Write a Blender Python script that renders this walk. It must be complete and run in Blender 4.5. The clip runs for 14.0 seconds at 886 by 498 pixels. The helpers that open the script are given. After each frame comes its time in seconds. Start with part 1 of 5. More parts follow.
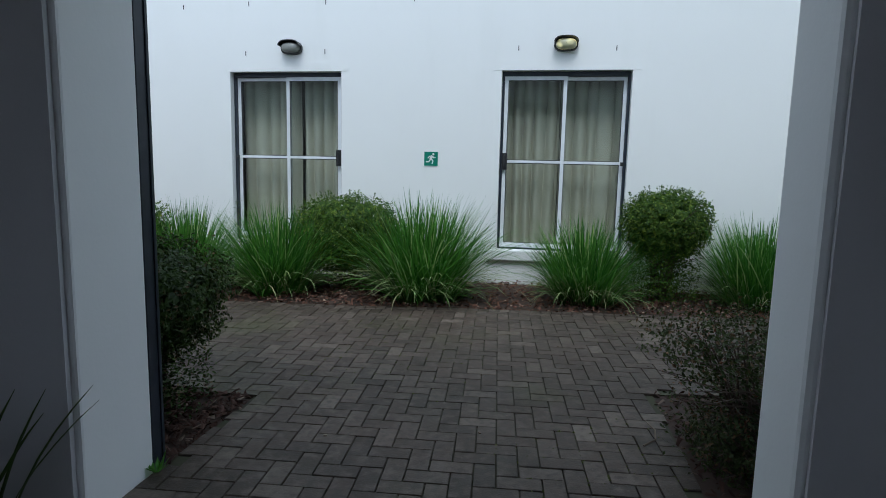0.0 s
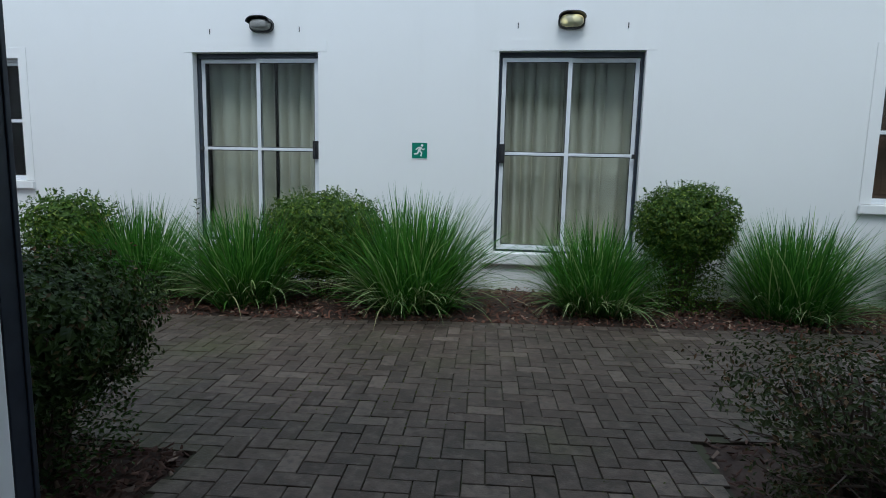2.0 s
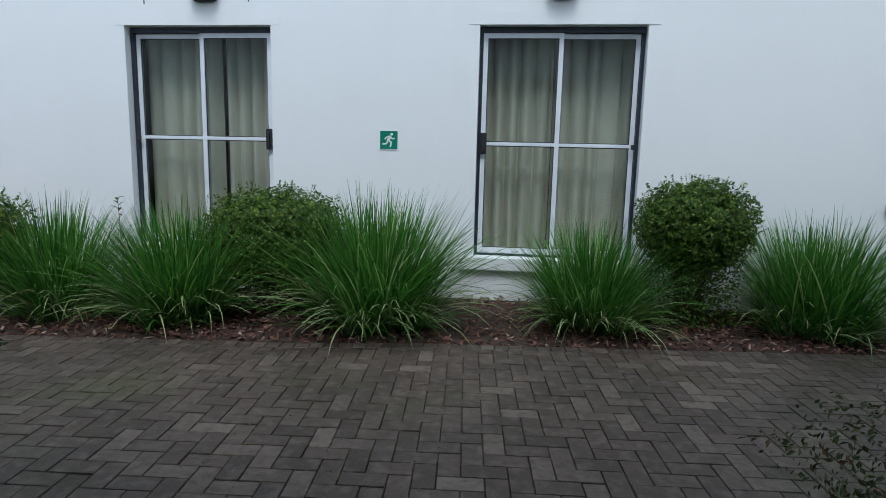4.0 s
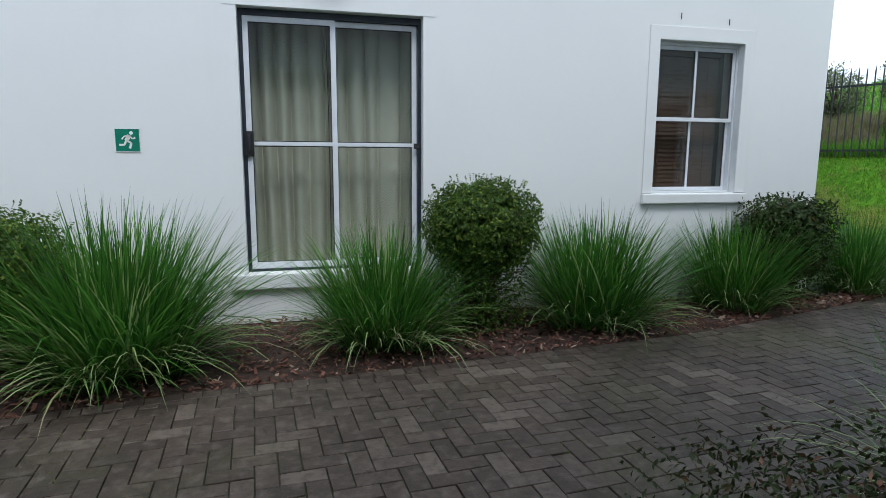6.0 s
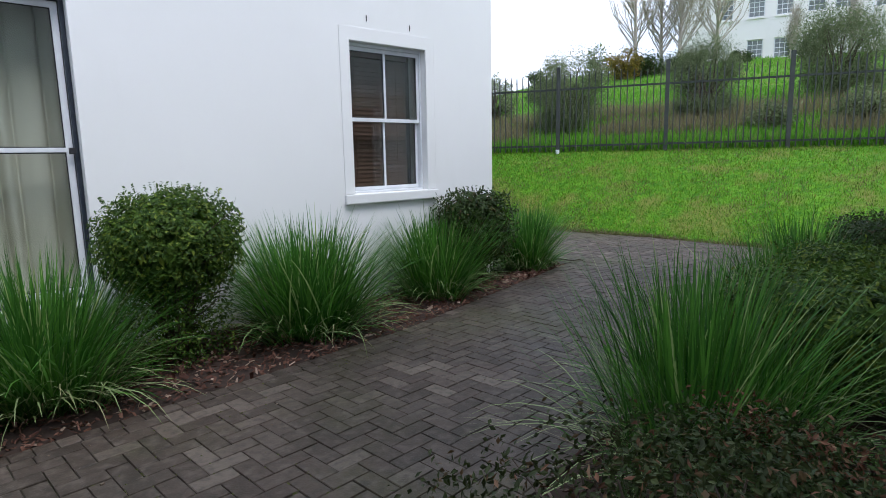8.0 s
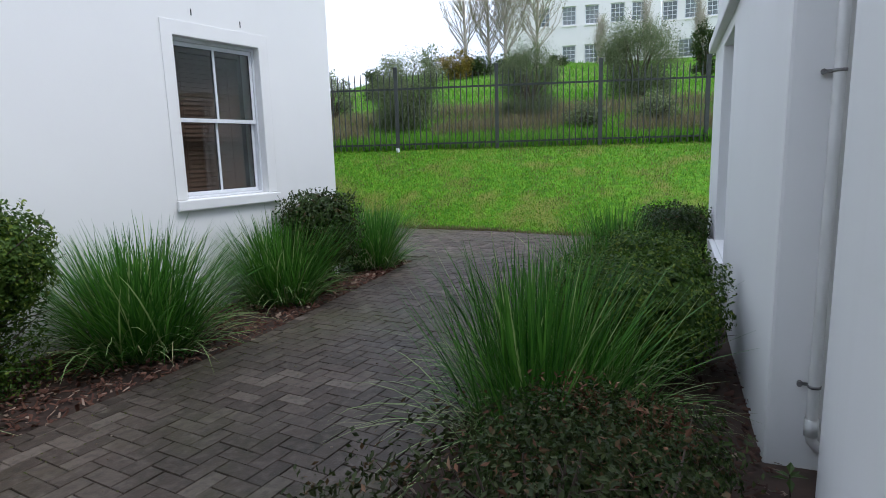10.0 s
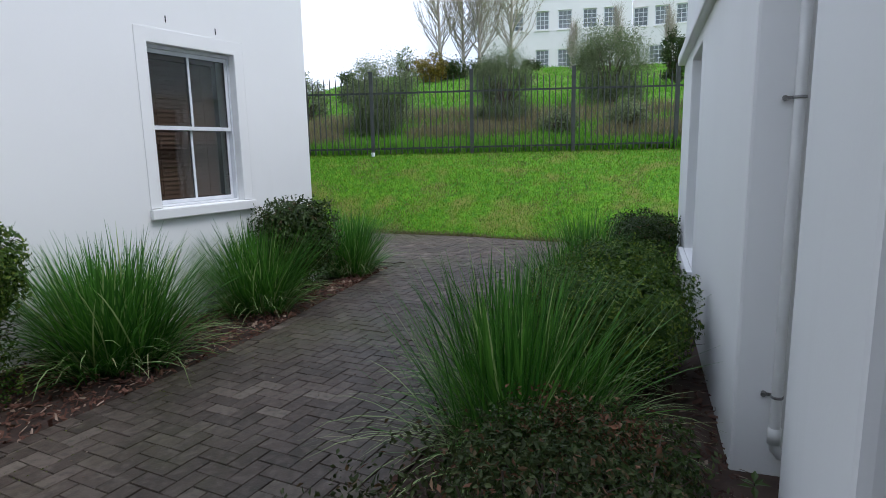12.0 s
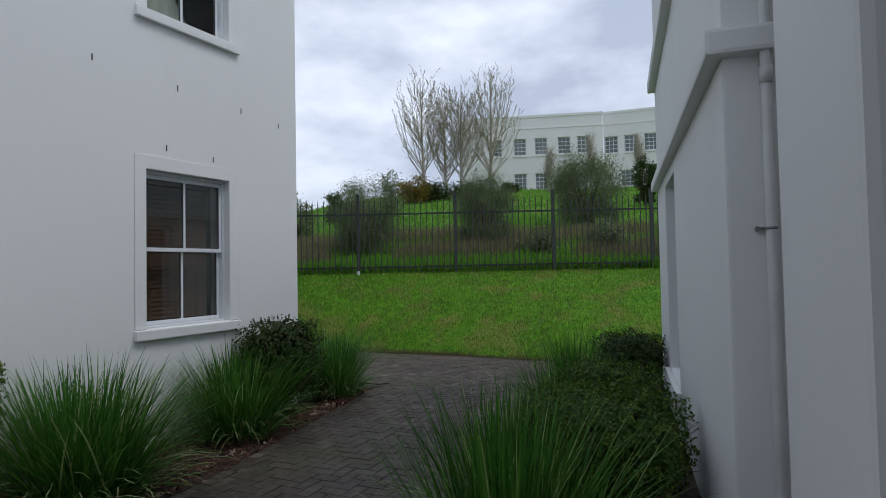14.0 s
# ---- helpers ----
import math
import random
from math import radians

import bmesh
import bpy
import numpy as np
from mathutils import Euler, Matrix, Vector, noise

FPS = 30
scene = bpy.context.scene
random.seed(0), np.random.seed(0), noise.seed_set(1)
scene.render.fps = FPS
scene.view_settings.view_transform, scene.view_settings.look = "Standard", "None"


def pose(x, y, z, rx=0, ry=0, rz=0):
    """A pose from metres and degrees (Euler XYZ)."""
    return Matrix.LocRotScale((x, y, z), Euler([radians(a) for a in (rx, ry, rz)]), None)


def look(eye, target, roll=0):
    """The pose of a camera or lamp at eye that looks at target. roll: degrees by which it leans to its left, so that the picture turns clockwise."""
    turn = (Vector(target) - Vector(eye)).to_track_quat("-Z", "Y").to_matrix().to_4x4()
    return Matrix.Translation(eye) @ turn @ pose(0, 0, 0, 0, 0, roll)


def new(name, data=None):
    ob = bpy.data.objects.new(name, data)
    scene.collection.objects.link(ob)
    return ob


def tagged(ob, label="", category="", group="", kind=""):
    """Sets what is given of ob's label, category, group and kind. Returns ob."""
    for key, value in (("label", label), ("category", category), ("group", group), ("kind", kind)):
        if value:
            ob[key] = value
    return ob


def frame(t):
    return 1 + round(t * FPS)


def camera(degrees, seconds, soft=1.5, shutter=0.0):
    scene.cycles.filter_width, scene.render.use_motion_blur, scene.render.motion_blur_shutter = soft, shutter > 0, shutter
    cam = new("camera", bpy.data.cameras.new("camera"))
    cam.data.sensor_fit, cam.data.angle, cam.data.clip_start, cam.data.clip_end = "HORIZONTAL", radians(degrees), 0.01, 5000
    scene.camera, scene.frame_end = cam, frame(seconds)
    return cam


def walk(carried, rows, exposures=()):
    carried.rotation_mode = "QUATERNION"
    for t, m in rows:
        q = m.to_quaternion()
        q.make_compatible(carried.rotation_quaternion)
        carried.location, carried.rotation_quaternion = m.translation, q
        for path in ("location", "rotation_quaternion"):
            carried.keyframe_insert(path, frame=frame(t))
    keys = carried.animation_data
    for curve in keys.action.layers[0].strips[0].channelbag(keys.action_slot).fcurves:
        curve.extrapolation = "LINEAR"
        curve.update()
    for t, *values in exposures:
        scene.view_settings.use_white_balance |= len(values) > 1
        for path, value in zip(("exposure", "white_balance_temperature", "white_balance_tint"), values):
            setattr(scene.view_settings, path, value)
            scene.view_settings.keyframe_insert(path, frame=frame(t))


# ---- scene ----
cam = camera(74.4, 14.0, soft=0.9)
PATH = [
    (0, (0.362, 0.093, 1.324), (0.043, 2.05, 1.061), 1.3),
    (0.5, (0.328, 0.289, 1.302), (0.023, 2.248, 1.037), 1.3),
    (1, (0.311, 0.483, 1.297), (0.016, 2.442, 1.028), 1.4),
    (1.5, (0.278, 0.657, 1.291), (-0.01, 2.617, 1.019), 1.3),
    (2, (0.203, 0.849, 1.294), (-0.072, 2.811, 1.019), 1.3),
    (2.2, (0.19, 0.901, 1.303), (-0.081, 2.863, 1.022), 1.3),
    (4.3, (0.18, 1.778, 1.303), (-0.005, 3.747, 1.001), 1.4),
    (4.5, (0.209, 1.845, 1.314), (0.075, 3.818, 1.016), 1.3),
    (5, (0.281, 1.967, 1.319), (0.275, 3.945, 1.024), 1.1),
    (5.5, (0.298, 2.08, 1.342), (0.51, 4.046, 1.041), 0.7),
    (6, (0.301, 2.191, 1.337), (0.772, 4.111, 1.036), 0.3),
    (6.5, (0.353, 2.308, 1.311), (1.032, 4.166, 1.013), -0.0),
    (7, (0.432, 2.386, 1.307), (1.346, 4.14, 1.007), -0.5),
    (7.5, (0.462, 2.424, 1.325), (1.604, 4.038, 1.023), -0.9),
    (8, (0.447, 2.426, 1.362), (1.765, 3.897, 1.052), -1.1),
    (8.5, (0.431, 2.425, 1.385), (1.889, 3.757, 1.069), -1.3),
    (9, (0.417, 2.411, 1.397), (1.976, 3.621, 1.075), -1.4),
    (9.2, (0.416, 2.418, 1.389), (2.006, 3.588, 1.067), -1.6),
    (11.5, (0.364, 2.396, 1.464), (2.055, 3.407, 1.121), -1.2),
    (12, (0.358, 2.407, 1.478), (2.061, 3.403, 1.148), -1.2),
    (12.5, (0.348, 2.418, 1.492), (2.066, 3.405, 1.219), -1.1),
    (13, (0.333, 2.405, 1.555), (2.067, 3.383, 1.366), -1.0),
    (13.5, (0.295, 2.444, 1.527), (2.051, 3.4, 1.478), -0.9),
    (14, (0.3, 2.426, 1.52), (2.059, 3.376, 1.585), -1.1),
]
EXPOSURES = [(0, 1.04, 5620, 4), (1.5, 0.9, 5620, 4), (5, 1.06, 5650, 7), (6.5, 1.13, 5900, 9), (7.5, 1.33, 5900, 13), (9.2, 1.31, 5900, 13), (12, 1.18, 5900, 13), (12.5, 1.12, 5900, 13), (13, 0.9, 5950, 12), (13.5, 0.58, 6050, 12), (14, 0.3, 6050, 12)]
walk(cam, [(t, look(eye, target, roll)) for t, eye, target, roll in PATH], EXPOSURES)

# ---- light: an overcast sky with a soft high sun ----
world = bpy.data.worlds.new("sky")
scene.world = world
world.use_nodes = True
wn, wl = world.node_tree.nodes, world.node_tree.links
wn.clear()
w_out = wn.new("ShaderNodeOutputWorld")
w_bg = wn.new("ShaderNodeBackground")
w_bg.inputs["Strength"].default_value = 0.10
w_sky = wn.new("ShaderNodeTexSky")
w_sky.sky_type, w_sky.sun_disc = "NISHITA", False
w_sky.sun_elevation, w_sky.sun_rotation = radians(61), radians(175)
w_tc = wn.new("ShaderNodeTexCoord")
w_map = wn.new("ShaderNodeMapping")
w_map.inputs["Scale"].default_value = (1.0, 1.0, 2.2)
w_map.inputs["Location"].default_value = (0.35, 0.1, 0.42)
w_noise = wn.new("ShaderNodeTexNoise")
w_noise.inputs["Scale"].default_value, w_noise.inputs["Detail"].default_value = 3.2, 6.0
w_noise.inputs["Roughness"].default_value = 0.52
w_ramp = wn.new("ShaderNodeValToRGB")
w_ramp.color_ramp.elements[0].position, w_ramp.color_ramp.elements[1].position = 0.46, 0.74
w_ramp.color_ramp.elements[0].color = (4.4, 4.8, 5.5, 1)
w_ramp.color_ramp.elements[1].color = (8.7, 9.0, 9.5, 1)
w_mix = wn.new("ShaderNodeMix")
w_mix.data_type = "RGBA"
w_mix.inputs[0].default_value = 0.88
wl.new(w_tc.outputs["Generated"], w_map.inputs["Vector"])
wl.new(w_map.outputs["Vector"], w_noise.inputs["Vector"])
wl.new(w_noise.outputs["Fac"], w_ramp.inputs["Fac"])
wl.new(w_sky.outputs["Color"], w_mix.inputs[6])
wl.new(w_ramp.outputs["Color"], w_mix.inputs[7])
wl.new(w_mix.outputs[2], w_bg.inputs["Color"])
wl.new(w_bg.outputs["Background"], w_out.inputs["Surface"])

sun = new("sun", bpy.data.lights.new("sun", "SUN"))
sun.data.energy, sun.data.angle, sun.data.color = 1.0, radians(25), (1.0, 0.96, 0.9)
sun.matrix_world = look((2.6, -2.2, 13), (2, 5, 0))


# ---- materials ----
def material(name, build):
    m = bpy.data.materials.new(name)
    m.use_nodes = True
    n, l = m.node_tree.nodes, m.node_tree.links
    n.clear()
    out = n.new("ShaderNodeOutputMaterial")
    build(n, l, out)
    return m


def noise_of(n, l, scale, detail=4.0, rough=0.55, coord="Object", stretch=None):
    tc = n.new("ShaderNodeTexCoord")
    t = n.new("ShaderNodeTexNoise")
    t.inputs["Scale"].default_value, t.inputs["Detail"].default_value, t.inputs["Roughness"].default_value = scale, detail, rough
    src = tc.outputs[coord]
    if stretch:
        mp = n.new("ShaderNodeMapping")
        mp.inputs["Scale"].default_value = stretch
        l.new(src, mp.inputs["Vector"])
        src = mp.outputs["Vector"]
    l.new(src, t.inputs["Vector"])
    return t.outputs["Fac"]


def mix_of(n, l, fac, a, b, mode="MIX"):
    m = n.new("ShaderNodeMix")
    m.data_type, m.blend_type = "RGBA", mode
    for sock, v in ((m.inputs[0], fac), (m.inputs[6], a), (m.inputs[7], b)):
        if isinstance(v, (int, float)):
            sock.default_value = v
        elif isinstance(v, tuple):
            sock.default_value = (*v, 1)
        else:
            l.new(v, sock)
    return m.outputs[2]


def maprange(n, l, v, a, b, c, d):
    m = n.new("ShaderNodeMapRange")
    l.new(v, m.inputs[0])
    for i, x in enumerate((a, b, c, d)):
        m.inputs[i + 1].default_value = x
    return m.outputs[0]


def surface(n, l, out, colour, rough=0.6, metal=0.0, bump=None, bump_strength=0.2, bump_distance=0.01, spec=0.5, trans=0.0):
    p = n.new("ShaderNodeBsdfPrincipled")
    if isinstance(colour, tuple):
        p.inputs["Base Color"].default_value = (*colour, 1)
    else:
        l.new(colour, p.inputs["Base Color"])
    if isinstance(rough, (int, float)):
        p.inputs["Roughness"].default_value = rough
    else:
        l.new(rough, p.inputs["Roughness"])
    p.inputs["Metallic"].default_value = metal
    p.inputs["Specular IOR Level"].default_value = spec
    p.inputs["Transmission Weight"].default_value = trans
    if bump is not None:
        b = n.new("ShaderNodeBump")
        b.inputs["Strength"].default_value, b.inputs["Distance"].default_value = bump_strength, bump_distance
        l.new(bump, b.inputs["Height"])
        l.new(b.outputs["Normal"], p.inputs["Normal"])
    l.new(p.outputs["BSDF"], out.inputs["Surface"])
    return p


def plaster(base, dirt):
    def build(n, l, out):
        big = maprange(n, l, noise_of(n, l, 0.7, 5), 0.35, 0.75, 0, 0.5)
        streak = maprange(n, l, noise_of(n, l, 1.0, 6, 0.6, stretch=(1.7, 1.7, 0.3)), 0.55, 0.9, 0, 0.25)
        c = mix_of(n, l, big, base, tuple(x * 0.93 for x in base))
        c = mix_of(n, l, streak, c, dirt)
        fine = noise_of(n, l, 60, 4)
        wavy = noise_of(n, l, 5, 3)
        h = n.new("ShaderNodeMath")
        h.operation = "MULTIPLY_ADD"
        l.new(wavy, h.inputs[0])
        h.inputs[1].default_value = 3.0
        l.new(fine, h.inputs[2])
        surface(n, l, out, c, 0.75, bump=h.outputs[0], bump_strength=0.12, bump_distance=0.004, spec=0.3)
    return build


def varied(a, b, scale=8, rough=0.6, metal=0.0, bump=0.15, spec=0.5, fine=40, stretch=None):
    def build(n, l, out):
        c = mix_of(n, l, maprange(n, l, noise_of(n, l, scale, 5, stretch=stretch), 0.3, 0.7, 0, 1), a, b)
        surface(n, l, out, c, rough, metal, noise_of(n, l, fine, 3), bump, 0.003, spec)
    return build


def leafy(dark, light, dry, dry_share=0.06, rough=0.45, trans=0.25):
    """Leaves: colour by leaf, a little light shining through."""
    def build(n, l, out):
        geo = n.new("ShaderNodeNewGeometry")
        r = geo.outputs["Random Per Island"]
        ramp = n.new("ShaderNodeValToRGB")
        cr = ramp.color_ramp
        cr.elements[0].color, cr.elements[1].color = (*dark, 1), (*light, 1)
        cr.elements[1].position = 1.0 - dry_share
        e = cr.elements.new(1.0 - dry_share + 0.01)
        e.color = (*dry, 1)
        l.new(r, ramp.inputs["Fac"])
        c = mix_of(n, l, maprange(n, l, noise_of(n, l, 6, 3), 0.3, 0.7, 0, 0.5), ramp.outputs["Color"], dark)
        p = n.new("ShaderNodeBsdfPrincipled")
        l.new(c, p.inputs["Base Color"])
        p.inputs["Roughness"].default_value = rough
        p.inputs["Specular IOR Level"].default_value = 0.22
        t = n.new("ShaderNodeBsdfTranslucent")
        l.new(c, t.inputs["Color"])
        m = n.new("ShaderNodeMixShader")
        m.inputs[0].default_value = trans
        l.new(p.outputs["BSDF"], m.inputs[1])
        l.new(t.outputs["BSDF"], m.inputs[2])
        l.new(m.outputs["Shader"], out.inputs["Surface"])
    return build


def paver(random_of):
    def build(n, l, out):
        if random_of == "object":
            r = n.new("ShaderNodeObjectInfo").outputs["Random"]
        else:
            r = n.new("ShaderNodeNewGeometry").outputs["Random Per Island"]
        ramp = n.new("ShaderNodeValToRGB")
        cr = ramp.color_ramp
        cr.elements[0].color, cr.elements[1].color = (0.050, 0.036, 0.0275, 1), (0.165, 0.131, 0.104, 1)
        for pos, col in ((0.4, (0.070, 0.050, 0.038)), (0.75, (0.092, 0.067, 0.052)), (0.93, (0.124, 0.094, 0.074))):
            e = cr.elements.new(pos)
            e.color = (*col, 1)
        l.new(r, ramp.inputs["Fac"])
        tc = n.new("ShaderNodeNewGeometry")
        def world_noise(scale, detail):
            t = n.new("ShaderNodeTexNoise")
            t.inputs["Scale"].default_value, t.inputs["Detail"].default_value = scale, detail
            l.new(tc.outputs["Position"], t.inputs["Vector"])
            return t.outputs["Fac"]
        stain = maprange(n, l, world_noise(1.1, 5), 0.42, 0.68, 0, 0.65)
        c = mix_of(n, l, stain, ramp.outputs["Color"], (0.034, 0.028, 0.020))
        moss = maprange(n, l, world_noise(0.8, 6), 0.54, 0.68, 0, 0.6)
        c = mix_of(n, l, moss, c, (0.062, 0.066, 0.02))
        worn = maprange(n, l, world_noise(14, 5), 0.48, 0.72, 0, 0.55)
        c = mix_of(n, l, worn, c, (0.165, 0.134, 0.107))
        grime = maprange(n, l, world_noise(23, 6), 0.46, 0.7, 0, 0.6)
        c = mix_of(n, l, grime, c, (0.030, 0.025, 0.019))
        speck = maprange(n, l, world_noise(160, 2), 0.62, 0.75, 0, 0.5)
        c = mix_of(n, l, speck, c, (0.2, 0.18, 0.16))
        surface(n, l, out, c, maprange(n, l, world_noise(3.5, 4), 0.3, 0.7, 0.5, 0.7), bump=world_noise(90, 5), bump_strength=0.5, bump_distance=0.004, spec=0.32)
    return build


def glass(tint):
    def build(n, l, out):
        tr = n.new("ShaderNodeBsdfTransparent")
        tr.inputs["Color"].default_value = (*tint, 1)
        gl = n.new("ShaderNodeBsdfGlossy")
        gl.inputs["Roughness"].default_value = 0.02
        fr = n.new("ShaderNodeFresnel")
        fr.inputs["IOR"].default_value = 1.47
        m = n.new("ShaderNodeMixShader")
        l.new(fr.outputs["Fac"], m.inputs[0])
        l.new(tr.outputs["BSDF"], m.inputs[1])
        l.new(gl.outputs["BSDF"], m.inputs[2])
        l.new(m.outputs["Shader"], out.inputs["Surface"])
    return build


WHITE = material("white_plaster", plaster((0.80, 0.80, 0.79), (0.62, 0.62, 0.58)))
# greyed plaster: the passage's shade is put into the base colour
SHADEWALL = material("shaded_plaster", plaster((0.55, 0.54, 0.55), (0.42, 0.41, 0.41)))
FARWHITE = material("far_white_plaster", plaster((0.84, 0.80, 0.80), (0.70, 0.67, 0.66)))
ALU = material("white_aluminium", varied((0.74, 0.76, 0.78), (0.66, 0.68, 0.71), 12, 0.38, 0.0, 0.04))
BRONZE = material("dark_frame", varied((0.016, 0.022, 0.034), (0.03, 0.037, 0.052), 14, 0.42, 0.2, 0.05))
BLACK = material("black_plastic", varied((0.012, 0.012, 0.014), (0.03, 0.03, 0.032), 20, 0.45))
CURTAIN = material("cream_curtain", varied((0.74, 0.71, 0.62), (0.64, 0.62, 0.54), 5, 0.9, 0, 0.2, 0.1, 220))
BLIND = material("brown_blind", varied((0.14, 0.08, 0.062), (0.20, 0.115, 0.085), 3, 0.5, 0, 0.1, stretch=(1, 1, 12)))
ROOM = material("dim_room_wall", varied((0.16, 0.14, 0.13), (0.2, 0.18, 0.16), 2, 0.85))
GLASS = material("window_glass", glass((0.80, 0.84, 0.82)))
PAVER = material("clay_paver", paver("object"))
PAVER_FAR = material("clay_paver_rest", paver("island"))
SAND = material("joint_sand", varied((0.035, 0.031, 0.022), (0.055, 0.058, 0.024), 3, 0.95, 0, 0.5))
SOIL = material("damp_soil", varied((0.035, 0.022, 0.016), (0.06, 0.036, 0.026), 9, 0.95, 0, 0.8))
# darker copy of CHIP, the near beds' shade put into its colour
CHIP_SHADED = material("shaded_bark_chip", leafy((0.035, 0.017, 0.012), (0.10, 0.055, 0.040), (0.24, 0.18, 0.14), 0.08, 0.85, 0.0))
CHIP = material("bark_chip", leafy((0.070, 0.032, 0.023), (0.21, 0.105, 0.072), (0.38, 0.28, 0.21), 0.12, 0.85, 0.0))
BLADE = material("strap_leaf", leafy((0.029, 0.108, 0.015), (0.128, 0.31, 0.042), (0.42, 0.52, 0.20), 0.07, 0.34, 0.4))
LEAF_OPEN = material("thin_shrub_leaf", leafy((0.026, 0.038, 0.012), (0.078, 0.098, 0.030), (0.15, 0.09, 0.045), 0.10, 0.6, 0.2))
BLADE_DRY = material("dry_strap_leaf", leafy((0.20, 0.28, 0.10), (0.38, 0.44, 0.22), (0.34, 0.30, 0.17), 0.25, 0.6, 0.2))
LEAF = material("shrub_leaf", leafy((0.030, 0.070, 0.011), (0.105, 0.18, 0.02), (0.22, 0.29, 0.04), 0.14, 0.5, 0.28))
LEAF_DARK = material("dark_shrub_leaf", leafy((0.021, 0.042, 0.009), (0.062, 0.102, 0.019), (0.12, 0.08, 0.035), 0.06, 0.45, 0.2))
LEAF_OLIVE = material("olive_leaf", leafy((0.09, 0.125, 0.055), (0.23, 0.27, 0.125), (0.20, 0.19, 0.11), 0.08, 0.6, 0.2))
LEAF_GOLD = material("golden_leaf", leafy((0.10, 0.09, 0.015), (0.30, 0.22, 0.03), (0.25, 0.12, 0.03), 0.1, 0.6, 0.25))
LEAF_BUD = material("spring_bud", leafy((0.22, 0.20, 0.11), (0.36, 0.33, 0.18), (0.36, 0.28, 0.18), 0.15, 0.7, 0.2))
TWIG = material("shrub_twig", varied((0.055, 0.038, 0.028), (0.10, 0.072, 0.055), 20, 0.9))
BARK = material("grey_bark", varied((0.34, 0.29, 0.24), (0.48, 0.43, 0.37), 6, 0.9))
STEEL = material("grey_fence_paint", varied((0.028, 0.032, 0.030), (0.055, 0.060, 0.058), 8, 0.55, 0.1, 0.05))
PVC = material("white_pipe", varied((0.70, 0.70, 0.69), (0.60, 0.60, 0.58), 5, 0.35, 0, 0.03))
ZINC = material("galvanised_clip", varied((0.30, 0.30, 0.30), (0.16, 0.15, 0.14), 30, 0.5, 0.6))
SIGN_GREEN = material("sign_green", varied((0.0, 0.17, 0.105), (0.005, 0.19, 0.12), 10, 0.35, 0, 0.01))
SIGN_WHITE = material("sign_white", varied((0.82, 0.85, 0.82), (0.76, 0.8, 0.77), 10, 0.4, 0, 0.01))
LENS = material("ribbed_lens", varied((0.20, 0.20, 0.19), (0.27, 0.27, 0.25), 30, 0.25, 0, 0.3, 0.6, 60, (1, 1, 8)))
FARGLASS = material("far_window_glass", varied((0.10, 0.115, 0.125), (0.20, 0.22, 0.23), 0.8, 0.12, 0, 0.0))
MOSS = material("joint_moss", varied((0.05, 0.065, 0.012), (0.11, 0.12, 0.025), 30, 0.95, 0, 0.6))
DRY_LEAF = material("dry_shrub_leaf", leafy((0.10, 0.045, 0.025), (0.24, 0.12, 0.07), (0.32, 0.2, 0.12), 0.2, 0.8, 0.1))
LITTER = material("dry_twig_litter", leafy((0.12, 0.085, 0.06), (0.26, 0.21, 0.16), (0.32, 0.26, 0.2), 0.2, 0.9, 0.0))


def lit_lens(n, l, out):
    p = surface(n, l, out, (0.42, 0.40, 0.26), 0.3, bump=noise_of(n, l, 60, 2, stretch=(1, 1, 8)))
    p.inputs["Emission Color"].default_value = (1.0, 0.86, 0.38, 1)
    l.new(maprange(n, l, noise_of(n, l, 9, 1), 0.45, 0.72, 0.0, 0.42), p.inputs["Emission Strength"])


LENS_LIT = material("lit_lens", lit_lens)


def turf(n, l, out):
    g = n.new("ShaderNodeNewGeometry")
    def wn_(scale, detail=4):
        t = n.new("ShaderNodeTexNoise")
        t.inputs["Scale"].default_value, t.inputs["Detail"].default_value = scale, detail
        l.new(g.outputs["Position"], t.inputs["Vector"])
        return t.outputs["Fac"]
    c = mix_of(n, l, maprange(n, l, wn_(9, 6), 0.35, 0.65, 0, 1), (0.045, 0.15, 0.006), (0.12, 0.28, 0.012))
    c = mix_of(n, l, maprange(n, l, wn_(1.6, 8), 0.50, 0.66, 0, 0.65), c, (0.20, 0.17, 0.05))
    surface(n, l, out, c, 0.9, bump=wn_(30, 5), bump_strength=0.9, bump_distance=0.05, spec=0.2)


TURF = material("lawn_turf", turf)
TURF_BLADE = material("lawn_blade", leafy((0.05, 0.155, 0.006), (0.20, 0.38, 0.014), (0.36, 0.33, 0.09), 0.16, 0.6, 0.35))
WILD_BLADE = material("wild_grass_blade", leafy((0.06, 0.20, 0.010), (0.19, 0.42, 0.025), (0.30, 0.26, 0.13), 0.10, 0.6, 0.3))
STRAW = material("straw_grass", leafy((0.13, 0.11, 0.06), (0.26, 0.22, 0.13), (0.2, 0.2, 0.06), 0.2, 0.8, 0.2))


